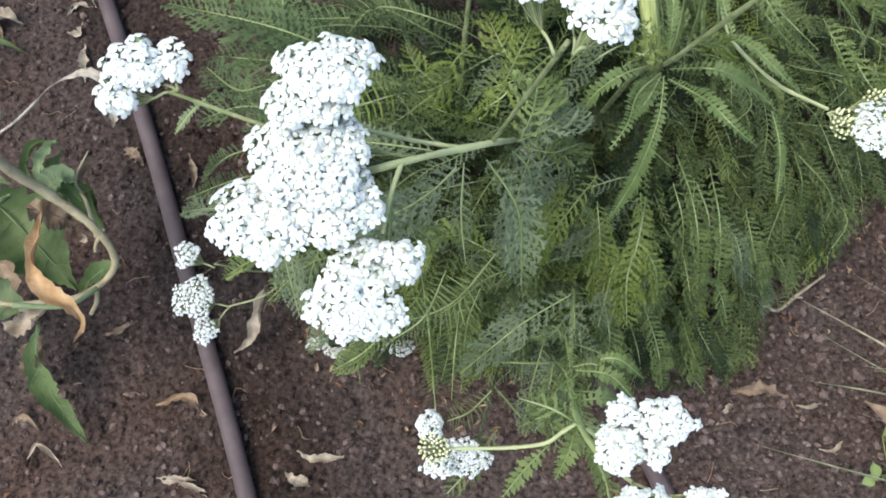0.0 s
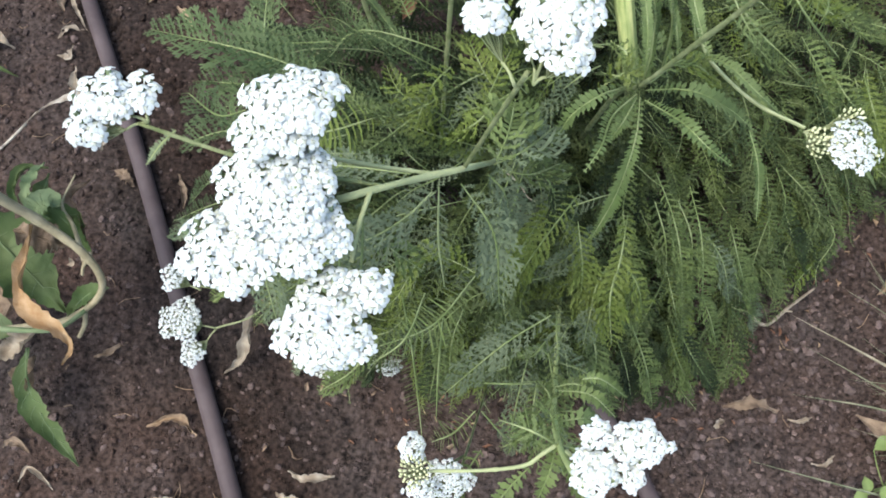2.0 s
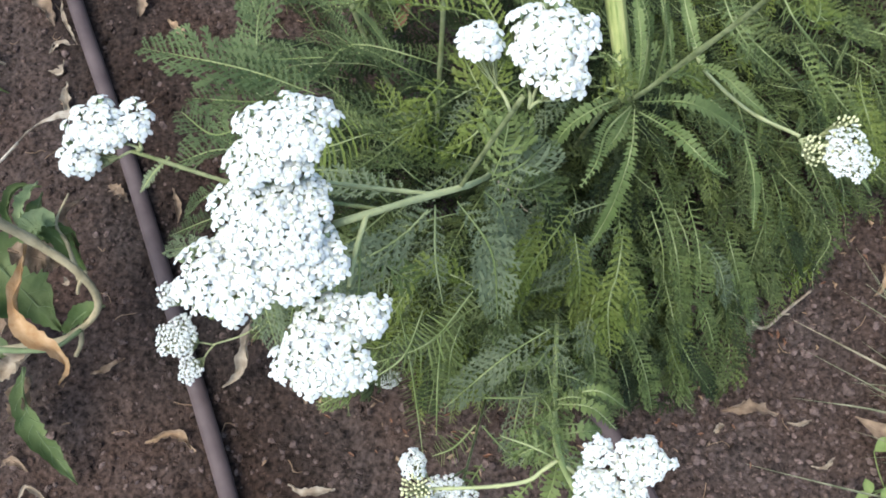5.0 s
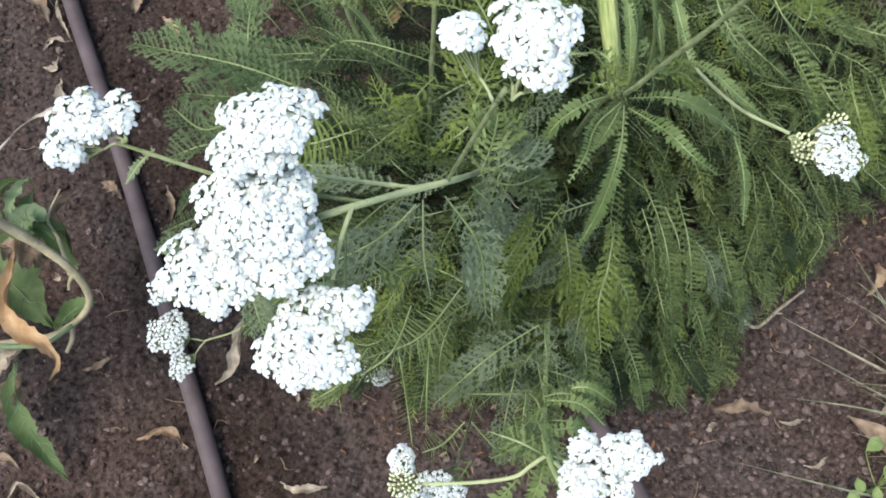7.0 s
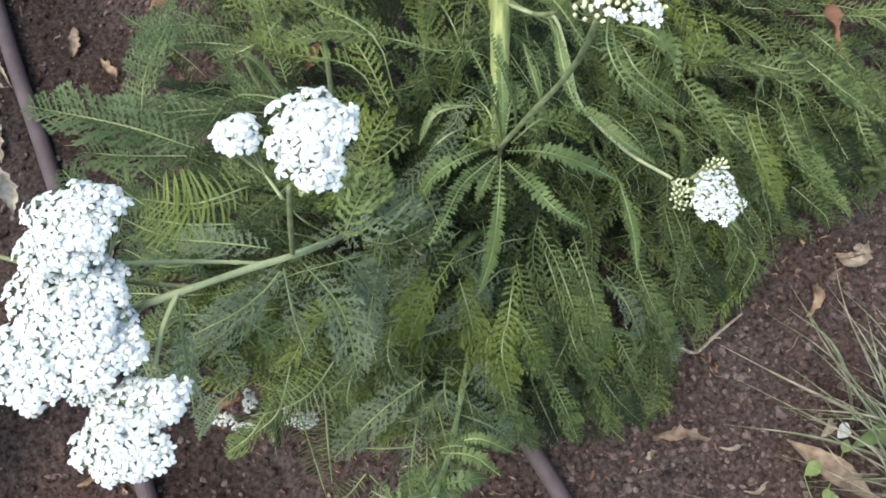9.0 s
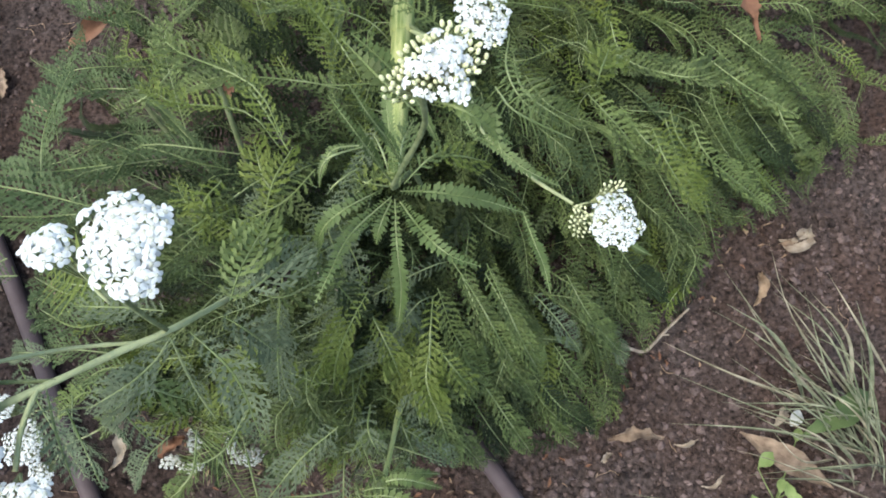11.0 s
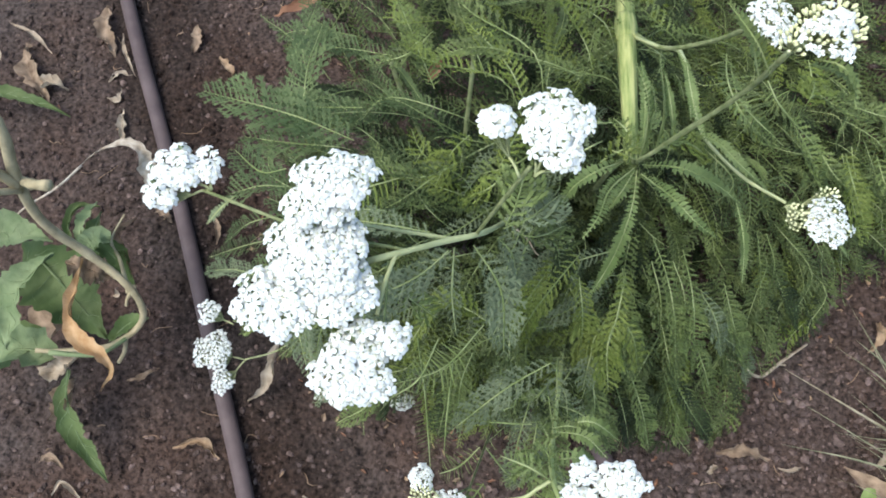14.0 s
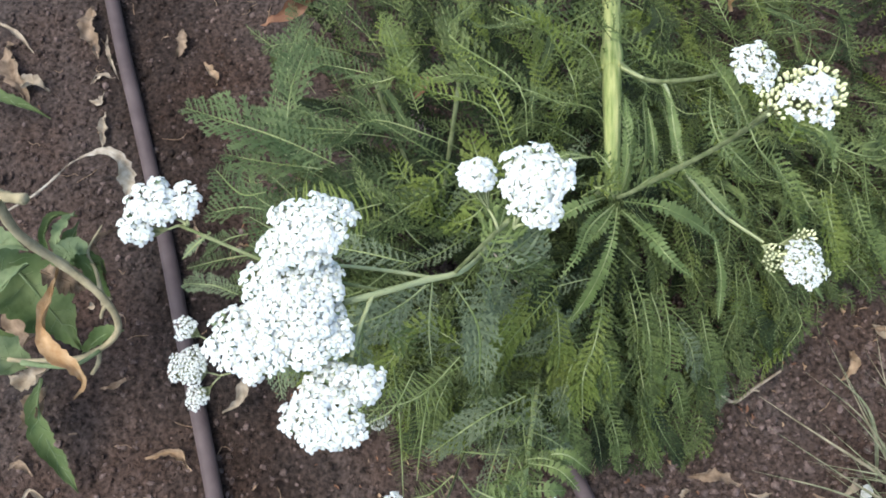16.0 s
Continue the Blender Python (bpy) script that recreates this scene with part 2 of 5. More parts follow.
def pebble_shape(rng, shape, at, size, slot=0, fine=(4, 7), rough=0.16):
    """A rounded, uneven little stone."""
    lat, lon = fine
    v = [(0, 0, 1)] + [(math.sin(math.pi * a / lat) * math.cos(2 * math.pi * b / lon + a), math.sin(math.pi * a / lat) * math.sin(2 * math.pi * b / lon + a), math.cos(math.pi * a / lat)) for a in range(1, lat) for b in range(lon)] + [(0, 0, -1)]
    v = np.array(v) * (1 + rng.uniform(-rough, rough, (len(v), 1)))
    turn = rng.uniform(0, 2 * math.pi)
    v = v * (size * rng.uniform(0.8, 1.25), size * rng.uniform(0.65, 1.0), size * rng.uniform(0.5, 0.8))
    c, s = math.cos(turn), math.sin(turn)
    v = v @ np.array([[c, s, 0], [-s, c, 0], [0, 0, 1]])
    f = [(0, 1 + b, 1 + (b + 1) % lon) for b in range(lon)]
    f += [(1 + a * lon + b, 1 + (a + 1) * lon + b, 1 + (a + 1) * lon + (b + 1) % lon, 1 + a * lon + (b + 1) % lon) for a in range(lat - 2) for b in range(lon)]
    last = len(v) - 1
    f += [(last, last - lon + (b + 1) % lon, last - lon + b) for b in range(lon)]
    return shape.add(v + np.asarray(at), f, slot)


def build_gravel(count, label, name, mat, seed, least, most, power, fine, rough, left=-0.72):
    rng = np.random.default_rng(seed)
    shape = Shape()
    for _ in range(count):
        x, y = rng.uniform(left, 0.9), rng.uniform(-0.1, 0.85 if left < 0 else 0.45)
        if x > -0.05 and y > 0.35 and rng.random() < 0.7 and y > 0.2 + x * 0.4:
            continue
        size = least + (most - least) * rng.random() ** power
        if x > 0.2:
            size *= 1.25
        pebble_shape(rng, shape, (x, y, ground_height(x, y) + size * 0.15), size, 0, fine, rough)
    ob = new(name, shape.mesh(name, [mat], rough < 0.25))
    return tagged(ob, label, name, kind="stuff")


build_gravel(25000, "fine dark crumbs of loose garden soil", "crumbs", CRUMB, 3, 0.0005, 0.0032, 3.6, (3, 4), 0.45)
build_gravel(7600, "small reddish-grey pebbles strewn over the soil", "gravel", STONE, 4, 0.0010, 0.0050, 2.6, (4, 6), 0.30)
build_gravel(3800, "reddish-grey pebbles lying on the lighter soil", "gravel", STONE, 6, 0.0010, 0.0036, 2.4, (4, 6), 0.34, 0.24)
build_gravel(3200, "rounded small clods of dark soil", "clods", CRUMB, 9, 0.0020, 0.0070, 2.4, (4, 6), 0.30)


def pebble(x, y, size, seed):
    g = np.random.default_rng(seed)
    ob = new("pebble", pebble_shape(g, Shape(), (0, 0, 0), size).mesh("pebble", [STONE]))
    ob.location = (x, y, ground_height(x, y) + size * 0.2)
    return tagged(ob, "rounded reddish-grey pebble lying on soil", "pebble", "larger pebbles")


pick = np.random.default_rng(8)
pebble(0.302, 0.098, 0.0068, 1)
pebble(0.338, 0.096, 0.0065, 2)
pebble(0.482, 0.212, 0.0035, 3)
pebble(-0.144, 0.162, 0.0045, 4)
for k in range(44):
    if k % 3:
        pebble(pick.uniform(0.28, 0.66), pick.uniform(0.03, 0.17) + (0.08 if k % 2 else 0), pick.uniform(0.003, 0.0058), 10 + k)
    else:
        pebble(pick.uniform(-0.5, 0.15), pick.uniform(-0.02, 0.13), pick.uniform(0.003, 0.0048), 10 + k)


def build_litter():
    """Fine pale roots and fibres on the soil."""
    g = np.random.default_rng(21)
    shape = Shape()
    for _ in range(170):
        x, y = g.uniform(-0.65, 0.75), g.uniform(-0.08, 0.8)
        a, ln = g.uniform(0, 6.3), g.uniform(0.008, 0.035)
        p = [(x, y)]
        for _ in range(3):
            a += g.normal(0, 0.7)
            p.append((p[-1][0] + math.cos(a) * ln / 3, p[-1][1] + math.sin(a) * ln / 3))
        tube(shape, [(u, v, ground_height(u, v) + 0.0022 + 0.001 * g.random()) for u, v in p], [0.0003, 0.00042, 0.00025], 4, 6)
    ob = new("litter", shape.mesh("litter", [TAN]))
    return tagged(ob, "fine pale dry roots and fibres on the soil", "plant litter", kind="stuff")


build_litter()


# ---- drip hoses ----
def hose(points, radius, label):
    ob = new("drip_hose", tube(Shape(), points, [radius], 14, 60).mesh("drip_hose", [HOSE]))
    return tagged(ob, label, "hose", "drip hoses")


hose([(-0.66, 1.32, 0.008), (-0.52, 0.975, 0.010), (-0.403, 0.677, 0.010), (-0.345, 0.54, 0.010), (-0.285, 0.395, 0.010), (-0.218, 0.22, 0.009), (-0.150, 0.042, 0.009), (-0.03, -0.3, 0.009)], 0.0098, "dull brown plastic drip irrigation hose lying on soil")
hose([(0.00, 0.62, 0.010), (0.12, 0.37, 0.010), (0.195, 0.215, 0.010), (0.246, 0.124, 0.010), (0.272, 0.076, 0.010), (0.36, -0.1, 0.009), (0.48, -0.35, 0.009)], 0.0095, "dull brown plastic hose running out from under foliage")


# ---- yarrow ----
def pinna_template(pairs, reach, wide, thick):
    """One feather of a leaf: a flat midrib and blunt forward-pointing lobes that nearly touch, length 1 along u."""
    v, f = [(0, thick * 0.8, 0), (0, -thick * 0.8, 0), (0.55, -thick, -0.03), (0.55, thick, -0.03), (1, -thick * 0.7, -0.16), (1, thick * 0.7, -0.16)], [(0, 1, 2, 3), (3, 2, 4, 5)]
    for k in range(pairs):
        u = 0.12 + 0.74 * k / max(1, pairs - 1)
        r = reach * (0.45 + 0.75 * math.sin(math.pi * min(1, u * 0.8))) * (1 - 0.2 * u)
        for s in (1, -1):
            n = len(v)
            z = -0.16 * u * u
            v += [(u - wide * 0.5, 0.02 * s, z), (u + wide * 0.5, 0.02 * s, z), (u + wide * 0.75 + r * 0.55, s * r * 0.9, z + (0.10 if k % 2 else -0.02)), (u + wide * 0.05 + r * 0.55, s * r * 1.05, z + (0.13 if k % 2 else 0.0))]
            f.append((n, n + 1, n + 2, n + 3) if s > 0 else (n + 3, n + 2, n + 1, n))
    return np.array(v, float), f


FEATHER = pinna_template(4, 0.20, 0.12, 0.055)
PINNATE = pinna_template(4, 0.16, 0.17, 0.085)
COARSE = pinna_template(3, 0.21, 0.20, 0.10)
LACE = pinna_template(5, 0.14, 0.088, 0.048)
# A short tooth, narrow at the rib, that widens into three rounded lobes.
COMB = (np.array([(-0.05, 0.22, 0), (-0.05, -0.22, 0), (0.26, -0.20, 0.03), (0.46, -0.31, 0.07), (0.68, -0.29, 0.03), (0.74, -0.14, -0.02), (1.0, -0.09, -0.10), (0.98, 0.10, -0.10), (0.74, 0.15, -0.02), (0.66, 0.30, 0.03), (0.46, 0.31, 0.07), (0.26, 0.20, 0.03)]), [(0, 1, 2, 11), (11, 2, 5, 8), (2, 3, 4, 5), (11, 8, 9, 10), (8, 5, 6, 7)])
# A long plain tooth.
THIN = (np.array([(0, 0.035, 0), (0, -0.035, 0), (0.4, -0.038, 0.02), (0.4, 0.038, 0.02), (0.8, -0.025, -0.04), (0.8, 0.025, -0.04), (1.0, 0, -0.12)]), [(0, 1, 2, 3), (3, 2, 4, 5), (5, 4, 6)])


def frond(shape, rng, points, width, pairs, template=FEATHER, up=(0, 0, 1), stalk=0.03, rib=0.0006, lift=0.3, ahead=16, slots=(0, 1), tip=0.25, bend=0.22, fluff=0.20, loose=0.16):
    """A yarrow leaf along a curve: a rib with many small feathers on both sides."""
    if template is COMB:
        ahead, lift, width, bend, fluff, loose = 10, 0.4, width * 0.76, 0.05, 0.14, 0.10
    elif template is THIN:
        ahead, lift, bend, fluff = -4, 0.2, 0.22, 0.10
    path = spline(points, 14)
    if template is COMB:
        pairs = max(6, int(np.linalg.norm(np.diff(path, axis=0), axis=1).sum() / (0.255 * width)))
    t, side, nor = frames(path, up)
    s = np.linspace(stalk, 0.985, pairs)
    s = np.repeat(s, 2) + rng.uniform(-loose, loose, pairs * 2) * (1 - stalk) / pairs
    s = np.clip(s, 0, 1)
    sign = np.tile([1.0, -1.0], pairs)
    pick = lambda a: np.stack([np.interp(s, np.linspace(0, 1, len(a)), a[:, k]) for k in range(3)], 1)  # noqa: E731
    o, tt, ss, nn = pick(path), unit(pick(t)), unit(pick(side)), unit(pick(nor))
    q = (s - stalk) / (1 - stalk)
    length = width * 0.5 * np.clip(np.minimum(0.45 + 1.5 * q, 1.0), 0, 1) * np.where(q > 0.55, 1 - (1 - tip) * (np.maximum(q - 0.55, 0) / 0.45) ** 1.4, 1) * rng.uniform(0.78, 1.10, len(s))
    a = np.radians(ahead + 22 * q + rng.uniform(-40, 40, len(s)) * loose)
    z = lift + rng.uniform(-fluff, fluff, len(s))
    u = unit(ss * (sign * np.cos(a))[:, None] + tt * np.sin(a)[:, None] + nn * z[:, None])
    n = unit(nn - u * (nn * u).sum(1, keepdims=True))
    w = np.cross(n, u)
    tv, tf = template
    tz = np.ones(len(s))[:, None, None]
    v = o[:, None] + length[:, None, None] * (tv[None, :, :1] * u[:, None] + tv[None, :, 1:2] * w[:, None] + tz * tv[None, :, 2:] * n[:, None] + bend * tv[None, :, :1] ** 2 * tt[:, None])
    k = len(tv)
    shape.add(v, [tuple(i + j * k for i in face) for j in range(len(s)) for face in tf], slots[0])
    tube(shape, points, [rib * 0.5, rib * 0.9, rib * 0.75, rib * 0.3], 4, 15, slots[1], cap=False)
    return shape


def floret_mesh(seed, petals=5, open_=1.0):
    """One small flower: round, slightly cupped ray petals about a cream disc, over a green cup."""
    rng = np.random.default_rng(seed)
    sh = Shape()
    for k in range(petals):
        a = 2 * math.pi * k / petals + rng.uniform(-0.12, 0.12)
        c, s = math.cos(a), math.sin(a)
        far, wide, rise = 2.0 * rng.uniform(0.9, 1.1), 0.80 * rng.uniform(0.9, 1.1), rng.uniform(-0.6, 0.2)
        rim = [(0.45, -0.3, 0.15), (1.0, -wide * 0.85, 0.1), (1.65, -wide * 0.8, rise), (far, -0.28, rise - 0.12), (far + 0.02, 0, rise - 0.05), (far, 0.28, rise - 0.12), (1.65, wide * 0.8, rise), (1.0, wide * 0.85, 0.1), (0.45, 0.3, 0.15)]
        v = [(1.25, 0, 0.06)] + rim
        v = [(c * x - s * y, s * x + c * y, z) for x, y, z in v]
        sh.add(v, [(0, i, i + 1) for i in range(1, 9)] + [(0, 9, 1)], 0)
    ring = lambda r, z, n=7: [(r * math.cos(2 * math.pi * i / n), r * math.sin(2 * math.pi * i / n), z) for i in range(n)]  # noqa: E731
    sh.add(ring(0.66, 0.12) + ring(0.48, 0.36) + [(0, 0, 0.36)], [(i, (i + 1) % 7, 7 + (i + 1) % 7, 7 + i) for i in range(7)] + [(7 + i, 7 + (i + 1) % 7, 14) for i in range(7)], 1)
    sh.add(ring(0.75, 0.1) + ring(0.85, -1.2) + ring(0.3, -2.6), [(7 * j + i, 7 * (j + 1) + i, 7 * (j + 1) + (i + 1) % 7, 7 * j + (i + 1) % 7) for j in range(2) for i in range(7)], 2)
    return sh


def bud_mesh(seed):
    """A closed oval bud."""
    rng = np.random.default_rng(seed)
    sh, n = Shape(), 7
    rows = [(0.25, -2.2), (0.85, -1.2), (1.0, -0.1), (0.8, 0.8), (0.35, 1.25)]
    v = [(r * math.cos(2 * math.pi * i / n) * rng.uniform(0.95, 1.05), r * math.sin(2 * math.pi * i / n), z) for r, z in rows for i in range(n)] + [(0, 0, 1.35)]
    f = [(j * n + i, j * n + (i + 1) % n, (j + 1) * n + (i + 1) % n, (j + 1) * n + i) for j in range(4) for i in range(n)] + [(4 * n + i, 4 * n + (i + 1) % n, 5 * n) for i in range(n)]
    sh.add(v, f[:7], 1)
    sh.add(v, f[7:], 0)
    return sh


FLORETS = [floret_mesh(k, 5 if k % 3 else 4).mesh("floret", [PETAL, DISC, CALYX]) for k in range(6)]
FADED_FLORETS = [floret_mesh(k + 20, 5).mesh("faded_floret", [FADED, CALYX, CALYX]) for k in range(3)]
BUDS = [bud_mesh(k).mesh("bud", [BUD, CALYX]) for k in range(3)]
taken = []


def flower_head(plant, rng, ellipses, foot, pitch=0.0030, scale=0.00156, dome=0.10, buds=None, label="", faded=False, tilt=(0, 0), size=1.0):
    """A flat-topped cluster: florets over one or more overlapping ovals (x, y, z, rx, ry, turn), on fine stalks that meet at foot."""
    head = new("flower_head")
    head.empty_display_size = 0.01
    head.parent = plant
    tagged(head, label)
    stems = Shape()
    foot = np.array(foot, float)
    for cx, cy, cz, rx, ry, turn, *share in ellipses:
        c, s = math.cos(radians(turn)), math.sin(radians(turn))
        tries = int(70 * rx * ry / pitch**2)
        knot = foot * 0.55 + np.array((cx, cy, cz)) * 0.45 - (0, 0, 0.006)
        tube(stems, [foot, (foot + knot) / 2 + (0, 0, 0.002), knot], [0.0008, 0.0006], 5, 5)
        for k in range(tries):
            a, r = rng.uniform(0, 2 * math.pi), math.sqrt(rng.random())
            wob = 0.99 + 0.08 * math.sin(3 * a + cx * 900) + 0.08 * math.sin(5 * a + cy * 1300) + 0.04 * math.sin(9 * a + cx * 2100)
            ex, ey = r * rx * wob * math.cos(a), r * ry * wob * math.sin(a)
            x, y = cx + c * ex - s * ey, cy + s * ex + c * ey
            z = cz - dome * 2 * (rx + ry) / 2 * r**2.2 + rng.normal(0, 0.0009) + tilt[0] * ex + tilt[1] * ey
            near = np.array(taken[-500:] or [(9, 9, 9)]) - (x, y, z)
            if (near[:, 0] ** 2 + near[:, 1] ** 2 + (0.5 * near[:, 2]) ** 2).min() < pitch * pitch:
                continue
            taken.append((x, y, z))
            lean = 0.75 * r
            d = Vector((lean * (c * math.cos(a) - s * math.sin(a)) - tilt[0] + rng.normal(0, 0.26), lean * (s * math.cos(a) + c * math.sin(a)) - tilt[1] + rng.normal(0, 0.26), 1)).normalized()
            bud = rng.random() < share[0] if share else buds is not None and buds(ex / rx, ey / ry, rng)
            data = BUDS[k % 3] if bud else (FADED_FLORETS[k % 3] if faded else FLORETS[k % 6])
            ob = new("bud" if bud else "floret", data)
            ob.parent = head
            k2 = scale * size * rng.uniform(0.88, 1.12) * (0.84 if bud else 1.0)
            ob.matrix_basis = Matrix.LocRotScale((x, y, z), d.to_track_quat("Z", "Y") @ Euler((0, 0, rng.uniform(0, 6.3))).to_quaternion(), (k2, k2, k2))
            tip = np.array((x, y, z)) - np.array(d) * 0.0025
            tube(stems, [knot, knot * 0.4 + tip * 0.6 - (0, 0, 0.002), tip], [0.0004, 0.0003], 3, 4, cap=False)
    part("head_branch", stems, [STALK], head)
    return head


plant = thing("yarrow_plant", "bushy white-flowering yarrow with feathery green leaves on soil", "plant", (0.2, 0.4, 0))
plant.location = (0, 0, 0)
rng = np.random.default_rng(11)
WHITE = "flat-topped cluster of small white flowers"
flower_head(plant, rng, [(0.006, 0.203, 0.590, 0.0200, 0.0140, 6), (-0.004, 0.192, 0.584, 0.0165, 0.0120, 0)], (0.014, 0.178, 0.555), label=WHITE)
flower_head(plant, rng, [(-0.002, 0.174, 0.573, 0.0240, 0.0230, 0), (-0.023, 0.151, 0.561, 0.0190, 0.0200, 0), (0.009, 0.157, 0.565, 0.0170, 0.0190, 0), (-0.007, 0.153, 0.565, 0.0140, 0.0160, 0)], (0.020, 0.175, 0.545), label="large domed cluster of small white flowers")
flower_head(plant, rng, [(0.018, 0.119, 0.554, 0.0195, 0.0190, 0), (0.034, 0.134, 0.556, 0.0112, 0.0092, 0), (0.020, 0.135, 0.554, 0.0110, 0.0080, 0)], (0.026, 0.147, 0.540), label=WHITE)
flower_head(plant, rng, [(-0.080, 0.214, 0.568, 0.0152, 0.0121, 15), (-0.066, 0.217, 0.567, 0.0084, 0.0092, 0), (-0.087, 0.202, 0.563, 0.0097, 0.0085, 0)], (-0.063, 0.207, 0.556), label=WHITE)
flower_head(plant, rng, [(0.106, 0.218, 0.630, 0.0150, 0.0155, 0), (0.109, 0.203, 0.627, 0.0098, 0.0085, 0), (0.0985, 0.211, 0.629, 0.0070, 0.0090, 0)], (0.099, 0.201, 0.605), label=WHITE)
flower_head(plant, rng, [(0.0805, 0.216, 0.630, 0.0075, 0.0078, 0)], (0.092, 0.200, 0.605), label="small round cluster of white flowers")
flower_head(plant, rng, [(-0.160, 0.222, 0.237, 0.0095, 0.0115, 0)], (-0.14, 0.215, 0.22), pitch=0.0025, size=0.56, label="small low cluster of dull white flowers")
flower_head(plant, rng, [(-0.163, 0.194, 0.200, 0.0185, 0.019, 0), (-0.152, 0.166, 0.192, 0.0105, 0.012, 0)], (-0.135, 0.19, 0.18), pitch=0.0025, size=0.56, label="low cluster of dull white flowers")
flower_head(plant, rng, [(0.325, 0.268, 0.415, 0.0155, 0.019, 0, 0.04), (0.304, 0.270, 0.413, 0.0085, 0.0105, 0, 1.0), (0.328, 0.289, 0.412, 0.008, 0.007, 0, 1.0)], (0.303, 0.286, 0.394), pitch=0.0026, size=0.68, buds=lambda ex, ey, g: g.random() < 0.45, label="half-open cluster of white flowers and pale green buds")
SOME = lambda ex, ey, g: g.random() < (0.9 if ey - 0.6 * ex > 0.35 or ex > 0.62 else 0.28)  # noqa: E731
flower_head(plant, rng, [(0.222, 0.262, 0.646, 0.0150, 0.0142, 0), (0.207, 0.257, 0.640, 0.0070, 0.0070, 0, 1.0)], (0.215, 0.262, 0.626), pitch=0.0024, size=0.70, dome=0.2, buds=SOME, label="half-open cluster of white flowers and pale green buds")
flower_head(plant, rng, [(0.250, 0.354, 0.525, 0.0140, 0.0170, 0, 0.06)], (0.245, 0.355, 0.505), pitch=0.0025, size=0.67, label="small cluster of white flowers just opening")
flower_head(plant, rng, [(0.050, 0.066, 0.386, 0.0092, 0.0092, 0)], (0.064, 0.067, 0.369), pitch=0.0023, size=0.66, dome=0.35, buds=lambda ex, ey, g: True, label="round cluster of closed yellow-green buds")
flower_head(plant, rng, [(0.047, 0.082, 0.335, 0.0090, 0.0095, 0), (0.053, 0.056, 0.332, 0.0110, 0.0065, 0)], (0.064, 0.068, 0.312), pitch=0.0028, size=0.70, label="small cluster of white flowers")
flower_head(plant, rng, [(0.071, 0.063, 0.318, 0.0165, 0.0125, -15)], (0.082, 0.070, 0.295), pitch=0.0028, size=0.70, label="small cluster of white flowers")
flower_head(plant, rng, [(0.141, 0.065, 0.474, 0.0112, 0.0108, 0), (0.143, 0.083, 0.475, 0.0072, 0.0065, 0), (0.163, 0.079, 0.478, 0.0140, 0.0108, 0), (0.159, 0.063, 0.472, 0.0058, 0.0068, 0), (0.152, 0.072, 0.475, 0.0090, 0.0070, 0)], (0.140, 0.072, 0.45), label="lobed cluster of small white flowers")
flower_head(plant, rng, [(0.152, 0.037, 0.468, 0.0150, 0.0110, 0), (0.184, 0.036, 0.468, 0.0140, 0.0110, 0)], (0.152, 0.050, 0.445), label=WHITE)
flower_head(plant, rng, [(-0.066, 0.170, 0.115, 0.010, 0.006, 0), (-0.048, 0.163, 0.11, 0.012, 0.005, 0), (-0.040, 0.186, 0.125, 0.006, 0.012, 0)], (-0.03, 0.18, 0.08), pitch=0.0030, size=0.68, faded=True, label="withered greyish flower cluster near the soil")
flower_head(plant, rng, [(0.013, 0.166, 0.135, 0.016, 0.008, 0), (0.000, 0.182, 0.14, 0.006, 0.011, 0)], (0.03, 0.18, 0.1), pitch=0.0030, size=0.68, faded=True, label="withered greyish flower cluster near the soil")


def uneven(radii, n, seed, amount=0.07, nodes=0):
    """Radii along a stem with small swellings and a few thicker nodes."""
    g = np.random.default_rng(seed)
    r = np.interp(np.linspace(0, 1, n), np.linspace(0, 1, len(radii)), radii) * (1 + g.normal(0, amount, n))
    for k in range(nodes):
        i = int((k + g.uniform(0.3, 0.7)) * n / nodes)
        r[i] *= 1.22
    return r


def stem(points, radii, sides=8, n=30, ridges=0.06, label="", mat=None, knobs=0.05):
    seed = int(abs(points[-1][0]) * 1e4)
    return part("stalk", tube(Shape(), points, uneven(radii, n, seed, knobs, 3 if knobs > 0.02 else 0), sides, n, 0, ridges), [mat or STALK], plant, label)


stem([(0.19, 0.40, 0.0), (0.15, 0.375, 0.13), (0.109, 0.307, 0.292), (0.095, 0.256, 0.405), (0.079, 0.212, 0.500), (0.062, 0.202, 0.514), (0.040, 0.185, 0.540), (0.020, 0.175, 0.549)], [0.0022, 0.0019, 0.0016, 0.0016, 0.0017, 0.0016], 10, 44, label="arching pale green main stalk")
stem([(0.076, 0.210, 0.505), (0.085, 0.206, 0.555), (0.096, 0.202, 0.612)], [0.0012, 0.0011], ridges=0.14, mat=STALK_GREY, knobs=0.02)
stem([(0.034, 0.182, 0.544), (0.030, 0.165, 0.548), (0.027, 0.148, 0.546)], [0.0012, 0.0011])
stem([(0.064, 0.205, 0.507), (0.036, 0.203, 0.520), (0.014, 0.192, 0.556), (0.010, 0.186, 0.568)], [0.0010, 0.0010, 0.0009])
stem([(0.040, 0.185, 0.540), (-0.01, 0.189, 0.552), (-0.067, 0.206, 0.557)], [0.0010, 0.0009], mat=STALK_GREY)
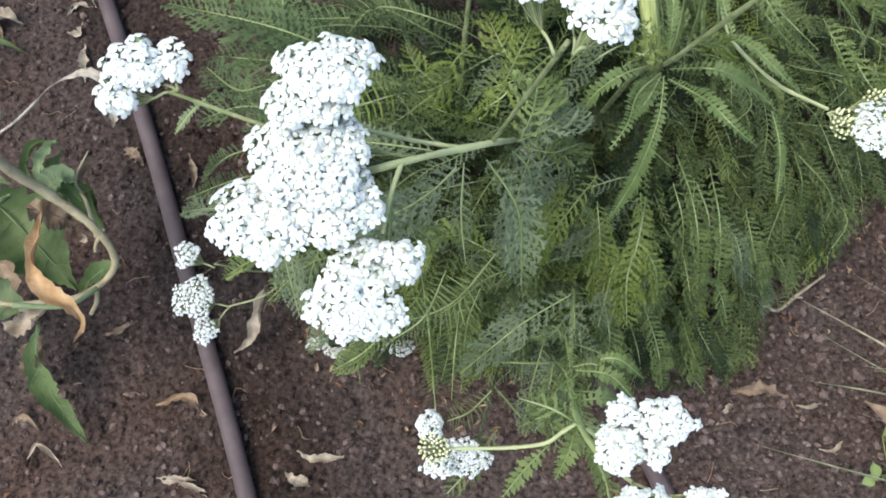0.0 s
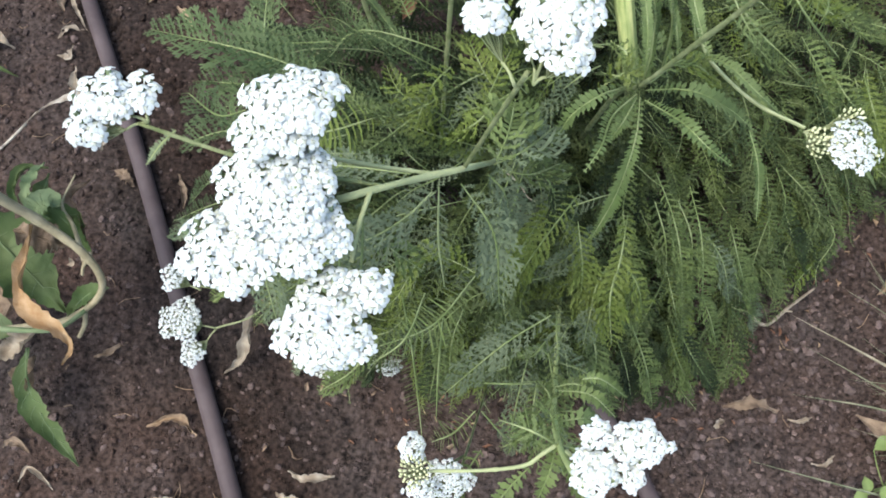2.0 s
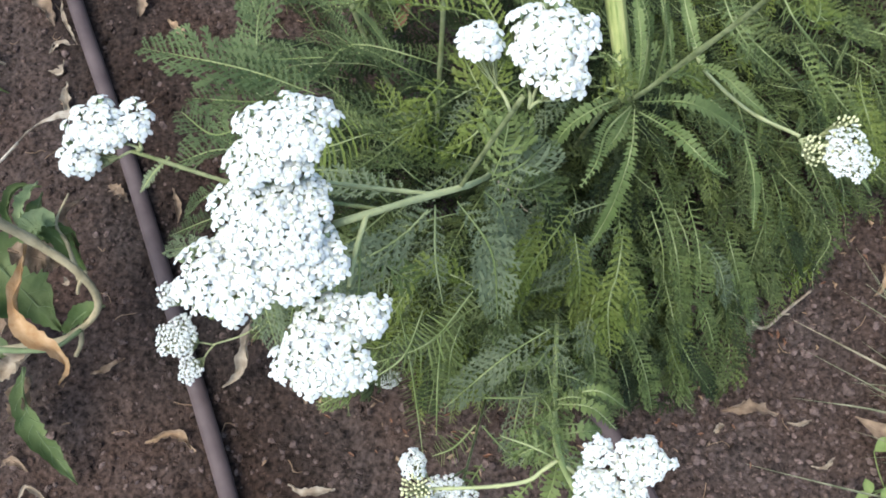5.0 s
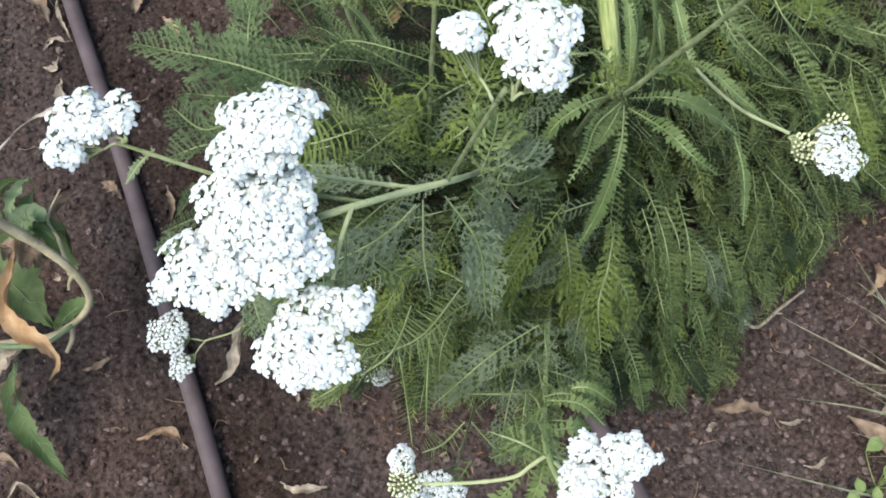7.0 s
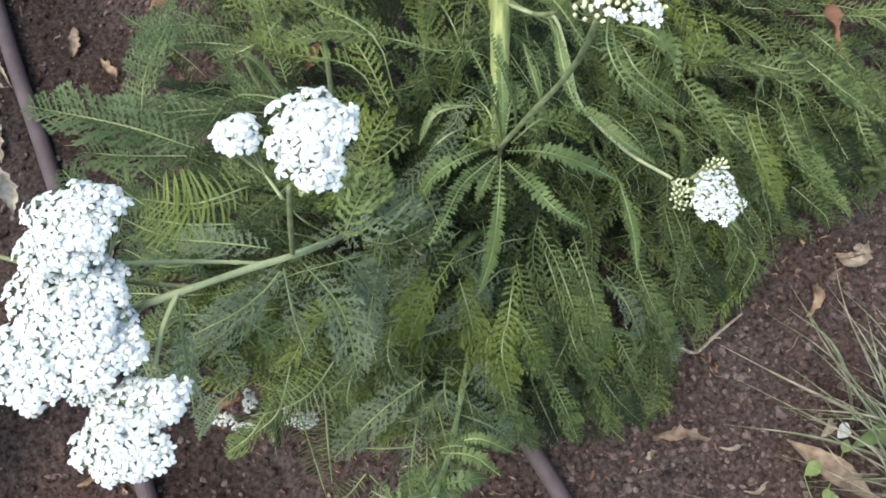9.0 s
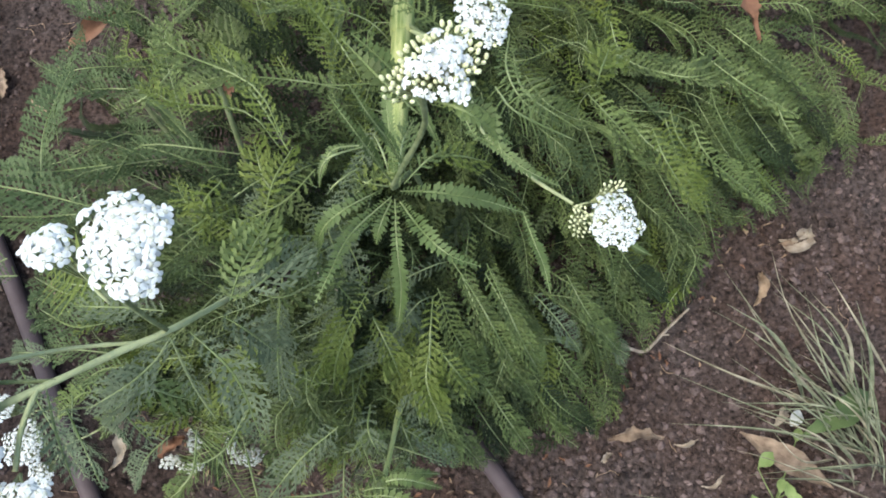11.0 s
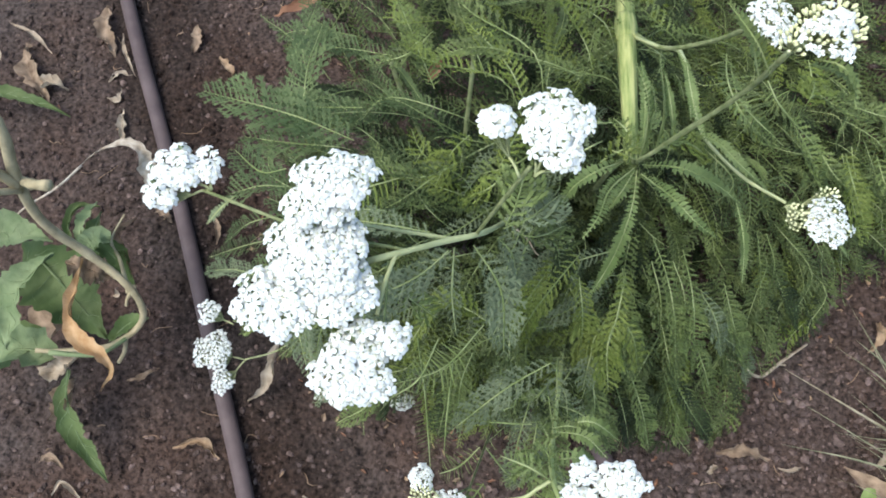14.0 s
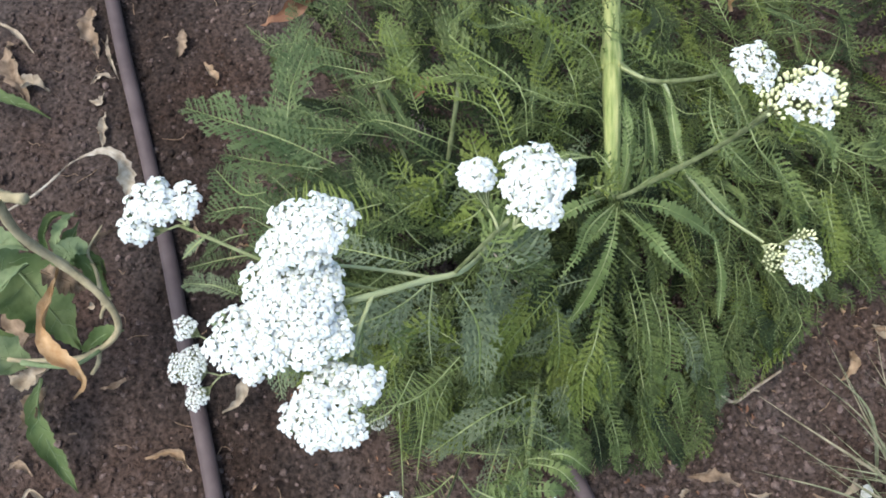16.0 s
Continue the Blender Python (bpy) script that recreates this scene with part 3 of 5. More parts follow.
stem([(0.188, 0.312, 0.405), (0.193, 0.350, 0.385), (0.197, 0.400, 0.365), (0.204, 0.480, 0.330), (0.214, 0.585, 0.278), (0.222, 0.72, 0.20), (0.232, 0.90, 0.08), (0.236, 0.98, 0.0)], [0.0045, 0.0074, 0.0080, 0.0082, 0.0088, 0.0092, 0.0095], 16, 60, 0.11, "thick ridged stalk streaked yellow and green", STALK_STREAK, 0.01)
part("node_ring", tube(Shape(), [(0.2025, 0.462, 0.338), (0.204, 0.480, 0.330), (0.2055, 0.497, 0.322)], [0.0086, 0.0098, 0.0088], 18, 6, 0, 0.08), [STALK_STREAK], plant, "swollen pale joint of the thick stalk")
stem([(0.205, 0.42, 0.05), (0.200, 0.36, 0.30), (0.189, 0.302, 0.424), (0.198, 0.289, 0.485), (0.213, 0.277, 0.56), (0.213, 0.262, 0.628)], [0.0026, 0.0022, 0.0016, 0.0014], mat=STALK_GREY)
stem([(0.205, 0.470, 0.335), (0.227, 0.441, 0.360), (0.240, 0.428, 0.372), (0.247, 0.389, 0.372), (0.250, 0.366, 0.371), (0.258, 0.350, 0.368), (0.282, 0.318, 0.373), (0.303, 0.288, 0.396)], [0.0016, 0.0013, 0.0012, 0.0011])
stem([(0.206, 0.474, 0.335), (0.227, 0.441, 0.360), (0.243, 0.400, 0.43), (0.249, 0.362, 0.506)], [0.0022, 0.0018, 0.0015], mat=STALK_GREY)
stem([(0.20, 0.36, 0.0), (0.188, 0.29, 0.09), (0.170, 0.215, 0.18), (0.151, 0.128, 0.27), (0.138, 0.090, 0.365), (0.136, 0.066, 0.435), (0.140, 0.058, 0.455)], [0.0025, 0.0024, 0.0021, 0.0017], mat=STALK_PALE, label="upright ridged pale green stalk")
stem([(0.137, 0.084, 0.385), (0.126, 0.077, 0.384), (0.117, 0.071, 0.380), (0.097, 0.068, 0.378), (0.073, 0.067, 0.374), (0.060, 0.067, 0.370)], [0.0013, 0.0012, 0.0011])
stem([(0.137, 0.078, 0.410), (0.140, 0.072, 0.43), (0.141, 0.071, 0.452)], [0.0012, 0.0011])
stem([(0.136, 0.066, 0.435), (0.145, 0.056, 0.442), (0.152, 0.050, 0.447)], [0.0014, 0.0012])
stem([(0.118, 0.175, 0.02), (0.102, 0.130, 0.12), (0.085, 0.082, 0.24), (0.080, 0.071, 0.296)], [0.0014, 0.0011, 0.0010], mat=STALK_GREY)
stem([(0.085, 0.082, 0.24), (0.072, 0.074, 0.28), (0.062, 0.068, 0.311)], [0.0010, 0.0009], mat=STALK_GREY)
stem([(0.05, 0.27, 0.06), (-0.05, 0.24, 0.17), (-0.105, 0.222, 0.185), (-0.14, 0.218, 0.222)], [0.0011, 0.0009], label="thin grey-green stalk", mat=STALK_GREY)
stem([(-0.07, 0.236, 0.178), (-0.105, 0.205, 0.170), (-0.135, 0.19, 0.182)], [0.001, 0.0008])

for line in ([(-0.004, 0.432, 0.337), (0.005, 0.418, 0.310), (0.017, 0.409, 0.270)], [(0.069, 0.414, 0.381), (0.068, 0.403, 0.350), (0.065, 0.386, 0.290)]):
    part("cut_stalk", tube(Shape(), [*line, tuple(2 * b - a for a, b in zip(line[0], line[-1]))], uneven([0.0022, 0.0021, 0.0018], 24, 3), 8, 24, 0, 0.06), [STALK_GREY], plant, "old grey-green stalk with cut end")

# Leaves.
XL, YL = (-0.20, -0.12, -0.05, 0.10, 0.20, 0.28, 0.36, 0.40, 0.53, 0.74, 1.1), (0.42, 0.26, 0.180, 0.160, 0.155, 0.155, 0.165, 0.225, 0.345, 0.445, 0.62)


def canopy(x, y):
    """The clump's height over the soil."""
    wide = 0.30 if x > 0.03 else 0.22
    h = 0.40 * math.exp(-(((x - 0.03) / wide) ** 2)) * (1 - math.exp(-max(0.0, y - 0.1) / 0.11))
    return max(h, 0.05 + 0.12 * min(1.0, max(0.0, y - 0.35) / 0.3))


def build_foliage():
    rng = np.random.default_rng(5)
    kinds = [GREEN, YELLOW, GREY, DARK_SHADED, BLUE]
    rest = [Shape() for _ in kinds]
    made = 0
    while made < 1680:
        # The upper leaves first, then the under-storey, mostly in a leaf colour darkened to imitate shade, then those
        # hanging over the clump's edge.
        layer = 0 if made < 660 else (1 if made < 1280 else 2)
        if layer == 2:
            x = rng.uniform(-0.12, 0.16) if made % 5 < 2 else rng.uniform(0.0, 0.70)
            y = float(np.interp(x, XL, YL)) + rng.normal(0.008, 0.033)
            if made % 6 == 0:
                x, y = rng.uniform(-0.14, -0.02), rng.uniform(0.21, 0.5)
        else:
            x, y = rng.uniform(-0.2, 0.95), rng.uniform(0.12, 1.0)
            if layer == 0 and made % 5 == 0:
                x, y = rng.uniform(0.22, 0.45), rng.uniform(0.36, 0.62)
            if layer == 1 and made % 6 == 4:
                x, y = rng.uniform(-0.08, 0.24), rng.uniform(0.44, 0.78)
            if layer == 1 and made % 6 == 1:
                x, y = rng.uniform(0.36, 0.66), rng.uniform(0.40, 0.62)
            if layer == 1 and made % 3 == 0:
                x, y = rng.uniform(-0.02, 0.32), rng.uniform(0.2, 0.46)
        if y < np.interp(x, XL, YL) - ((0.04 if x < 0.2 else 0.02) if layer == 2 else 0.003) or x < np.interp(y, (0.3, 0.45, 0.55, 0.62, 0.9), (-0.13, -0.16, -0.16, -0.19, -0.20)):
            continue
        if layer == 0 and (math.hypot(x - 0.14, y - 0.315) < 0.03 or math.hypot(x - 0.255, y - 0.355) < 0.03 or math.hypot(x - 0.19, y - 0.27) < 0.06):
            continue
        if layer == 0 and 0.172 < x < 0.238 and 0.30 < y < 0.80:
            continue
        if layer != 1 and math.hypot((x - 0.312) * 1.0, y - 0.252) < 0.034:
            continue
        if layer == 2 and (math.hypot(x + 0.055, y - 0.165) < 0.035 or math.hypot(x - 0.012, y - 0.165) < 0.032):
            continue
        made += 1
        top = canopy(x, y) * (1 + 0.42 * noise.noise((x * 14, y * 14, 3.0)))
        tuft_tone = noise.noise((x * 9, y * 9, 7.0))
        z = max(0.015, top * (rng.uniform(0.72, 1.02) if layer == 0 else rng.uniform(0.15, 0.65)))
        if layer == 2:
            z = max(0.015, top * rng.uniform(0.25, 1.0))
        # Leaves lean back over the hose side, and droop forwards over the open side.
        heart = 0.45 + 0.45 * min(1.0, max(0.0, (x - 0.2) / 0.2)) - 0.12 * min(1.0, max(0.0, (0.1 - x) / 0.15))
        out = np.array((x - 0.2, y - heart))
        far = np.linalg.norm(out)
        out = out / max(far, 0.05) + rng.normal(0, (0.28, 0.5, 0.32)[layer] if far > 0.12 else 0.7, 2)
        out = out / max(np.linalg.norm(out), 0.2)
        ln = rng.uniform(0.070, 0.140)
        rise = rng.uniform(-0.55, 0.05) if layer == 2 else rng.uniform(-0.35, 0.35)
        base = np.array((x - out[0] * ln * 0.85, y - out[1] * ln * 0.85, max(0.01, z - ln * rise)))
        tip = np.array((x, y, z))
        across = np.array((-out[1], out[0], 0))
        if layer == 2 and base[1] < np.interp(base[0], XL, YL) + 0.02:
            base[:2] = tip[:2] * 0.25 + base[:2] * 0.75 + (0.02, 0.06)
        bow = across * rng.normal(0, 0.020)
        mid = base * 0.5 + tip * 0.5 + (0, 0, ln * rng.uniform(0.06, 0.22)) + bow
        late = base * 0.2 + tip * 0.8 + (0, 0, ln * rng.uniform(0.05, 0.14)) + bow * rng.uniform(-0.2, 1.1)
        root = base * 1.25 - tip * 0.25 - (0, 0, ln * rng.uniform(0.15, 0.35))
        root[2] = max(root[2], 0.0)
        q = min(0.999, max(0.0, rng.random() - 0.5 * tuft_tone))
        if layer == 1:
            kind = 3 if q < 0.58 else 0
        elif -0.1 < x < 0.17 and y < 0.33:
            kind = 2 if q < 0.40 else (0 if q < 0.9 else 1)
        elif x < -0.03 and y > 0.30:
            kind = 4 if q < 0.72 else (3 if q < 0.92 else 0)
        elif x < 0.15 and y > 0.37:
            kind = 1 if q < 0.35 else (0 if q < 0.85 else 4)
        elif x > 0.3:
            kind = 1 if q < 0.08 else (0 if q < 0.82 else (3 if q < 0.94 else 4))
        else:
            kind = 1 if q < 0.25 else (0 if q < 0.75 else 3)
        comb = rng.random() < 0.05
        width = rng.uniform(0.012, 0.017) if comb else rng.uniform(0.018, 0.030)
        pairs = int(ln * 1.2 / (0.0054 if layer != 1 else 0.0056))
        own = made <= 260
        shape = Shape() if own else rest[kind]
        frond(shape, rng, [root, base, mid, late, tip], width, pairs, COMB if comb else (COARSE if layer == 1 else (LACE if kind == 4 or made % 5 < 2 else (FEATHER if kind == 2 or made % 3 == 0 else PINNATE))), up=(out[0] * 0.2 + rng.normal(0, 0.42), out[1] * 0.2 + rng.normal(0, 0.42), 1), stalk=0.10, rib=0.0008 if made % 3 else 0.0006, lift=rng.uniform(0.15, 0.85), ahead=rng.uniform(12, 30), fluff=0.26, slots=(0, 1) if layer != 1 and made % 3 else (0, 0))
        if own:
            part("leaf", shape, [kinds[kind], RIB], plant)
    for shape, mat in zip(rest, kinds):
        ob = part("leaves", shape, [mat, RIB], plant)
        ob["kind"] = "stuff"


build_foliage()


def key_leaf(mat, width, pairs, template, *points):
    g = np.random.default_rng(int(points[0][0] * 1000) % 97 + pairs)
    if mat is BLUE:
        template = LACE
    elif template is FEATHER and mat is not GREY:
        template = PINNATE
    width *= 0.88 if template is PINNATE or template is FEATHER else 1.0
    ln = np.linalg.norm(np.diff(np.array(points), axis=0), axis=1).sum()
    pairs = max(8, int(ln / (0.0046 if template is THIN else 0.0054)))
    part("leaf", frond(Shape(), g, points, width, pairs, template, rib=0.0009, lift=g.uniform(0.25, 0.7), fluff=0.24), [mat, RIB], plant)


key_leaf(GREY, 0.034, 24, FEATHER, (0.075, 0.216, 0.468), (0.094, 0.192, 0.452), (0.099, 0.160, 0.420))
key_leaf(GREY, 0.017, 18, FEATHER, (0.063, 0.215, 0.465), (0.063, 0.194, 0.430), (0.067, 0.175, 0.400))
key_leaf(GREY, 0.032, 20, FEATHER, (0.112, 0.261, 0.400), (0.103, 0.237, 0.380), (0.098, 0.205, 0.350), (0.101, 0.185, 0.330))
key_leaf(GREY, 0.036, 20, FEATHER, (0.059, 0.216, 0.455), (0.031, 0.195, 0.430), (0.000, 0.184, 0.400))
key_leaf(GREY, 0.020, 16, FEATHER, (0.006, 0.196, 0.410), (0.015, 0.180, 0.400), (0.023, 0.166, 0.385))
key_leaf(GREEN, 0.036, 9, THIN, (0.086, 0.185, 0.390), (0.059, 0.159, 0.360), (0.022, 0.150, 0.330))
key_leaf(GREEN, 0.022, 12, THIN, (0.066, 0.169, 0.340), (0.063, 0.134, 0.300), (0.062, 0.105, 0.270))
key_leaf(GREY, 0.036, 20, FEATHER, (0.136, 0.165, 0.370), (0.106, 0.149, 0.345), (0.068, 0.122, 0.300))
key_leaf(GREY, 0.010, 20, FEATHER, (0.127, 0.126, 0.330), (0.109, 0.125, 0.335), (0.089, 0.126, 0.330))
key_leaf(GREEN, 0.018, 16, COMB, (0.144, 0.121, 0.335), (0.165, 0.118, 0.340), (0.184, 0.105, 0.325))
key_leaf(YELLOW, 0.040, 15, FEATHER, (0.148, 0.259, 0.310), (0.129, 0.234, 0.290), (0.118, 0.202, 0.260))
key_leaf(YELLOW, 0.034, 14, FEATHER, (0.168, 0.241, 0.230), (0.194, 0.210, 0.210), (0.191, 0.174, 0.170))
key_leaf(GREEN, 0.034, 14, FEATHER, (0.193, 0.247, 0.220), (0.216, 0.219, 0.210), (0.234, 0.194, 0.180))
key_leaf(GREY, 0.030, 14, FEATHER, (0.161, 0.174, 0.200), (0.180, 0.160, 0.190), (0.206, 0.138, 0.150))
key_leaf(GREEN, 0.020, 18, FEATHER, (0.339, 0.324, 0.250), (0.355, 0.301, 0.210), (0.376, 0.276, 0.150))
key_leaf(GREEN, 0.034, 14, THIN, (0.253, 0.324, 0.500), (0.264, 0.312, 0.490), (0.302, 0.308, 0.450))
key_leaf(GREEN, 0.013, 16, COMB, (0.218, 0.253, 0.630), (0.228, 0.245, 0.635), (0.245, 0.242, 0.610))
key_leaf(GREEN, 0.014, 18, COMB, (0.211, 0.264, 0.600), (0.199, 0.272, 0.615), (0.186, 0.288, 0.620))
key_leaf(YELLOW, 0.034, 16, FEATHER, (0.415, 0.397, 0.270), (0.424, 0.354, 0.260), (0.450, 0.328, 0.220))
key_leaf(GREEN, 0.038, 20, FEATHER, (0.454, 0.427, 0.240), (0.489, 0.383, 0.200), (0.545, 0.375, 0.120))
key_leaf(DARK_SHADED, 0.035, 18, FEATHER, (0.513, 0.434, 0.200), (0.547, 0.394, 0.170), (0.590, 0.392, 0.110))
key_leaf(YELLOW, 0.056, 11, THIN, (0.017, 0.304, 0.370), (-0.021, 0.292, 0.370), (-0.064, 0.303, 0.355))
key_leaf(YELLOW, 0.056, 12, THIN, (0.007, 0.276, 0.370), (-0.025, 0.277, 0.370), (-0.066, 0.291, 0.350))
key_leaf(BLUE, 0.050, 20, FEATHER, (-0.022, 0.332, 0.375), (-0.072, 0.350, 0.378), (-0.153, 0.378, 0.360))
key_leaf(BLUE, 0.045, 18, FEATHER, (-0.036, 0.338, 0.350), (-0.080, 0.342, 0.345), (-0.122, 0.353, 0.330))
key_leaf(BLUE, 0.044, 18, FEATHER, (-0.067, 0.351, 0.360), (-0.072, 0.408, 0.350), (-0.073, 0.483, 0.310))
key_leaf(GREY, 0.009, 9, COMB, (-0.052, 0.205, 0.553), (-0.059, 0.199, 0.550), (-0.068, 0.194, 0.540))
key_leaf(GREY, 0.020, 14, FEATHER, (0.028, 0.184, 0.525), (0.028, 0.165, 0.515), (0.025, 0.142, 0.490))
key_leaf(GREY, 0.030, 16, FEATHER, (0.061, 0.218, 0.450), (0.035, 0.199, 0.440), (-0.003, 0.187, 0.420))
key_leaf(GREEN, 0.030, 16, FEATHER, (0.131, 0.348, 0.360), (0.107, 0.326, 0.360), (0.073, 0.318, 0.350))
key_leaf(YELLOW, 0.038, 16, FEATHER, (0.107, 0.326, 0.360), (0.094, 0.345, 0.360), (0.082, 0.387, 0.340))
key_leaf(GREY, 0.03, 16, FEATHER, (0.045, 0.241, 0.420), (0.014, 0.249, 0.410), (-0.022, 0.256, 0.400))
key_leaf(GREY, 0.03, 14, FEATHER, (-0.056, 0.223, 0.400), (-0.052, 0.191, 0.370), (-0.045, 0.154, 0.330))
key_leaf(GREEN, 0.03, 14, FEATHER, (0.024, 0.206, 0.420), (0.034, 0.196, 0.410), (0.053, 0.188, 0.390))
key_leaf(GREEN, 0.03, 14, THIN, (0.055, 0.171, 0.400), (0.042, 0.148, 0.370), (0.018, 0.138, 0.330))
key_leaf(GREEN, 0.025, 14, FEATHER, (0.094, 0.083, 0.300), (0.075, 0.056, 0.300), (0.060, 0.039, 0.290))
key_leaf(GREEN, 0.02, 14, COMB, (0.120, 0.070, 0.370), (0.107, 0.056, 0.360), (0.094, 0.039, 0.350))
key_leaf(GREEN, 0.02, 12, COMB, (0.141, 0.074, 0.370), (0.153, 0.057, 0.360), (0.159, 0.041, 0.360))
key_leaf(GREEN, 0.03, 12, FEATHER, (0.122, 0.112, 0.330), (0.124, 0.096, 0.340), (0.131, 0.071, 0.330))
key_leaf(GREEN, 0.026, 13, THIN, (0.039, 0.178, 0.370), (0.045, 0.146, 0.300), (0.051, 0.093, 0.220))
key_leaf(GREEN, 0.030, 15, FEATHER, (0.143, 0.152, 0.300), (0.150, 0.118, 0.280), (0.151, 0.082, 0.240))
key_leaf(GREY, 0.028, 15, FEATHER, (0.128, 0.148, 0.300), (0.121, 0.114, 0.270), (0.120, 0.084, 0.220))
key_leaf(GREEN, 0.034, 14, FEATHER, (0.189, 0.201, 0.200), (0.206, 0.167, 0.170), (0.231, 0.133, 0.100))
key_leaf(GREEN, 0.034, 14, FEATHER, (0.238, 0.206, 0.160), (0.260, 0.171, 0.120), (0.282, 0.142, 0.050))
key_leaf(DARK_SHADED, 0.034, 14, FEATHER, (0.287, 0.214, 0.130), (0.313, 0.181, 0.100), (0.356, 0.157, 0.030))
key_leaf(GREY, 0.030, 13, FEATHER, (0.002, 0.178, 0.300), (-0.024, 0.164, 0.280), (-0.056, 0.147, 0.220))
key_leaf(GREEN, 0.030, 13, FEATHER, (0.018, 0.166, 0.280), (-0.005, 0.144, 0.250), (-0.037, 0.134, 0.200))
key_leaf(GREEN, 0.028, 13, THIN, (0.090, 0.110, 0.300), (0.075, 0.096, 0.280), (0.059, 0.091, 0.250))
key_leaf(BLUE, 0.034, 14, FEATHER, (-0.066, 0.293, 0.400), (-0.087, 0.294, 0.390), (-0.116, 0.321, 0.370))
key_leaf(BLUE, 0.034, 14, FEATHER, (-0.070, 0.287, 0.380), (-0.092, 0.291, 0.370), (-0.121, 0.291, 0.350))
key_leaf(GREY, 0.034, 15, FEATHER, (-0.113, 0.253, 0.250), (-0.146, 0.268, 0.220), (-0.190, 0.281, 0.170))
key_leaf(GREEN, 0.036, 16, FEATHER, (0.038, 0.391, 0.360), (0.016, 0.457, 0.330), (-0.011, 0.544, 0.280))
key_leaf(GREEN, 0.036, 16, FEATHER, (0.081, 0.423, 0.330), (0.062, 0.492, 0.300), (0.043, 0.576, 0.260))
key_leaf(YELLOW, 0.036, 16, FEATHER, (0.107, 0.453, 0.300), (0.083, 0.517, 0.280), (0.061, 0.611, 0.240))
key_leaf(BLUE, 0.036, 16, FEATHER, (-0.071, 0.404, 0.330), (-0.091, 0.466, 0.300), (-0.095, 0.553, 0.250))
key_leaf(BLUE, 0.036, 16, FEATHER, (-0.020, 0.370, 0.360), (-0.063, 0.374, 0.350), (-0.116, 0.387, 0.330))
key_leaf(BLUE, 0.036, 16, FEATHER, (-0.007, 0.460, 0.300), (-0.058, 0.479, 0.280), (-0.114, 0.497, 0.250))
key_leaf(GREY, 0.014, 12, FEATHER, (0.094, 0.109, 0.310), (0.106, 0.097, 0.300), (0.124, 0.083, 0.270))
key_leaf(GREY, 0.024, 10, FEATHER, (0.150, 0.184, 0.300), (0.148, 0.165, 0.310), (0.152, 0.148, 0.290))
key_leaf(GREY, 0.020, 10, FEATHER, (0.145, 0.167, 0.300), (0.136, 0.154, 0.300), (0.129, 0.151, 0.270))
key_leaf(GREEN, 0.014, 14, COMB, (0.143, 0.124, 0.330), (0.155, 0.125, 0.340), (0.176, 0.122, 0.320))
key_leaf(GREEN, 0.014, 14, COMB, (0.149, 0.126, 0.330), (0.170, 0.129, 0.340), (0.196, 0.120, 0.310))
key_leaf(GREEN, 0.026, 12, FEATHER, (0.139, 0.115, 0.330), (0.130, 0.105, 0.320), (0.122, 0.092, 0.280))
key_leaf(GREEN, 0.026, 12, FEATHER, (0.141, 0.107, 0.340), (0.151, 0.090, 0.320), (0.158, 0.068, 0.280))
key_leaf(GREEN, 0.026, 12, FEATHER, (0.134, 0.130, 0.300), (0.134, 0.105, 0.270), (0.145, 0.082, 0.220))
key_leaf(GREY, 0.030, 13, FEATHER, (0.114, 0.181, 0.310), (0.107, 0.171, 0.280), (0.106, 0.154, 0.220))
key_leaf(GREEN, 0.034, 13, FEATHER, (0.081, 0.184, 0.300), (0.073, 0.164, 0.270), (0.072, 0.138, 0.200))
key_leaf(DARK_SHADED, 0.034, 13, FEATHER, (0.030, 0.170, 0.260), (0.013, 0.158, 0.220), (-0.007, 0.149, 0.150))
key_leaf(DARK_SHADED, 0.034, 13, FEATHER, (0.056, 0.176, 0.250), (0.060, 0.154, 0.220), (0.054, 0.134, 0.140))
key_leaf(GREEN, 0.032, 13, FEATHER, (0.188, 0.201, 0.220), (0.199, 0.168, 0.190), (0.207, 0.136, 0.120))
key_leaf(DARK_SHADED, 0.032, 13, FEATHER, (0.226, 0.195, 0.150), (0.241, 0.168, 0.120), (0.261, 0.143, 0.050))
key_leaf(GREEN, 0.032, 13, FEATHER, (0.283, 0.211, 0.120), (0.300, 0.183, 0.090), (0.336, 0.158, 0.020))
key_leaf(GREY, 0.032, 13, FEATHER, (-0.037, 0.218, 0.300), (-0.048, 0.197, 0.280), (-0.060, 0.182, 0.220))
key_leaf(GREY, 0.026, 13, THIN, (-0.041, 0.206, 0.360), (-0.048, 0.183, 0.340), (-0.052, 0.166, 0.280))
key_leaf(GREEN, 0.032, 13, FEATHER, (0.112, 0.207, 0.340), (0.109, 0.187, 0.320), (0.117, 0.168, 0.270))
key_leaf(GREEN, 0.036, 15, FEATHER, (0.256, 0.284, 0.240), (0.274, 0.251, 0.200), (0.297, 0.220, 0.130))
key_leaf(GREEN, 0.036, 15, FEATHER, (0.208, 0.270, 0.280), (0.219, 0.235, 0.240), (0.243, 0.206, 0.170))
key_leaf(YELLOW, 0.034, 15, FEATHER, (0.161, 0.240, 0.340), (0.170, 0.214, 0.300), (0.175, 0.187, 0.240))
key_leaf(GREEN, 0.036, 15, FEATHER, (0.323, 0.288, 0.200), (0.344, 0.257, 0.160), (0.382, 0.231, 0.080))
key_leaf(DARK_SHADED, 0.036, 15, FEATHER, (0.372, 0.309, 0.200), (0.396, 0.290, 0.160), (0.441, 0.279, 0.080))
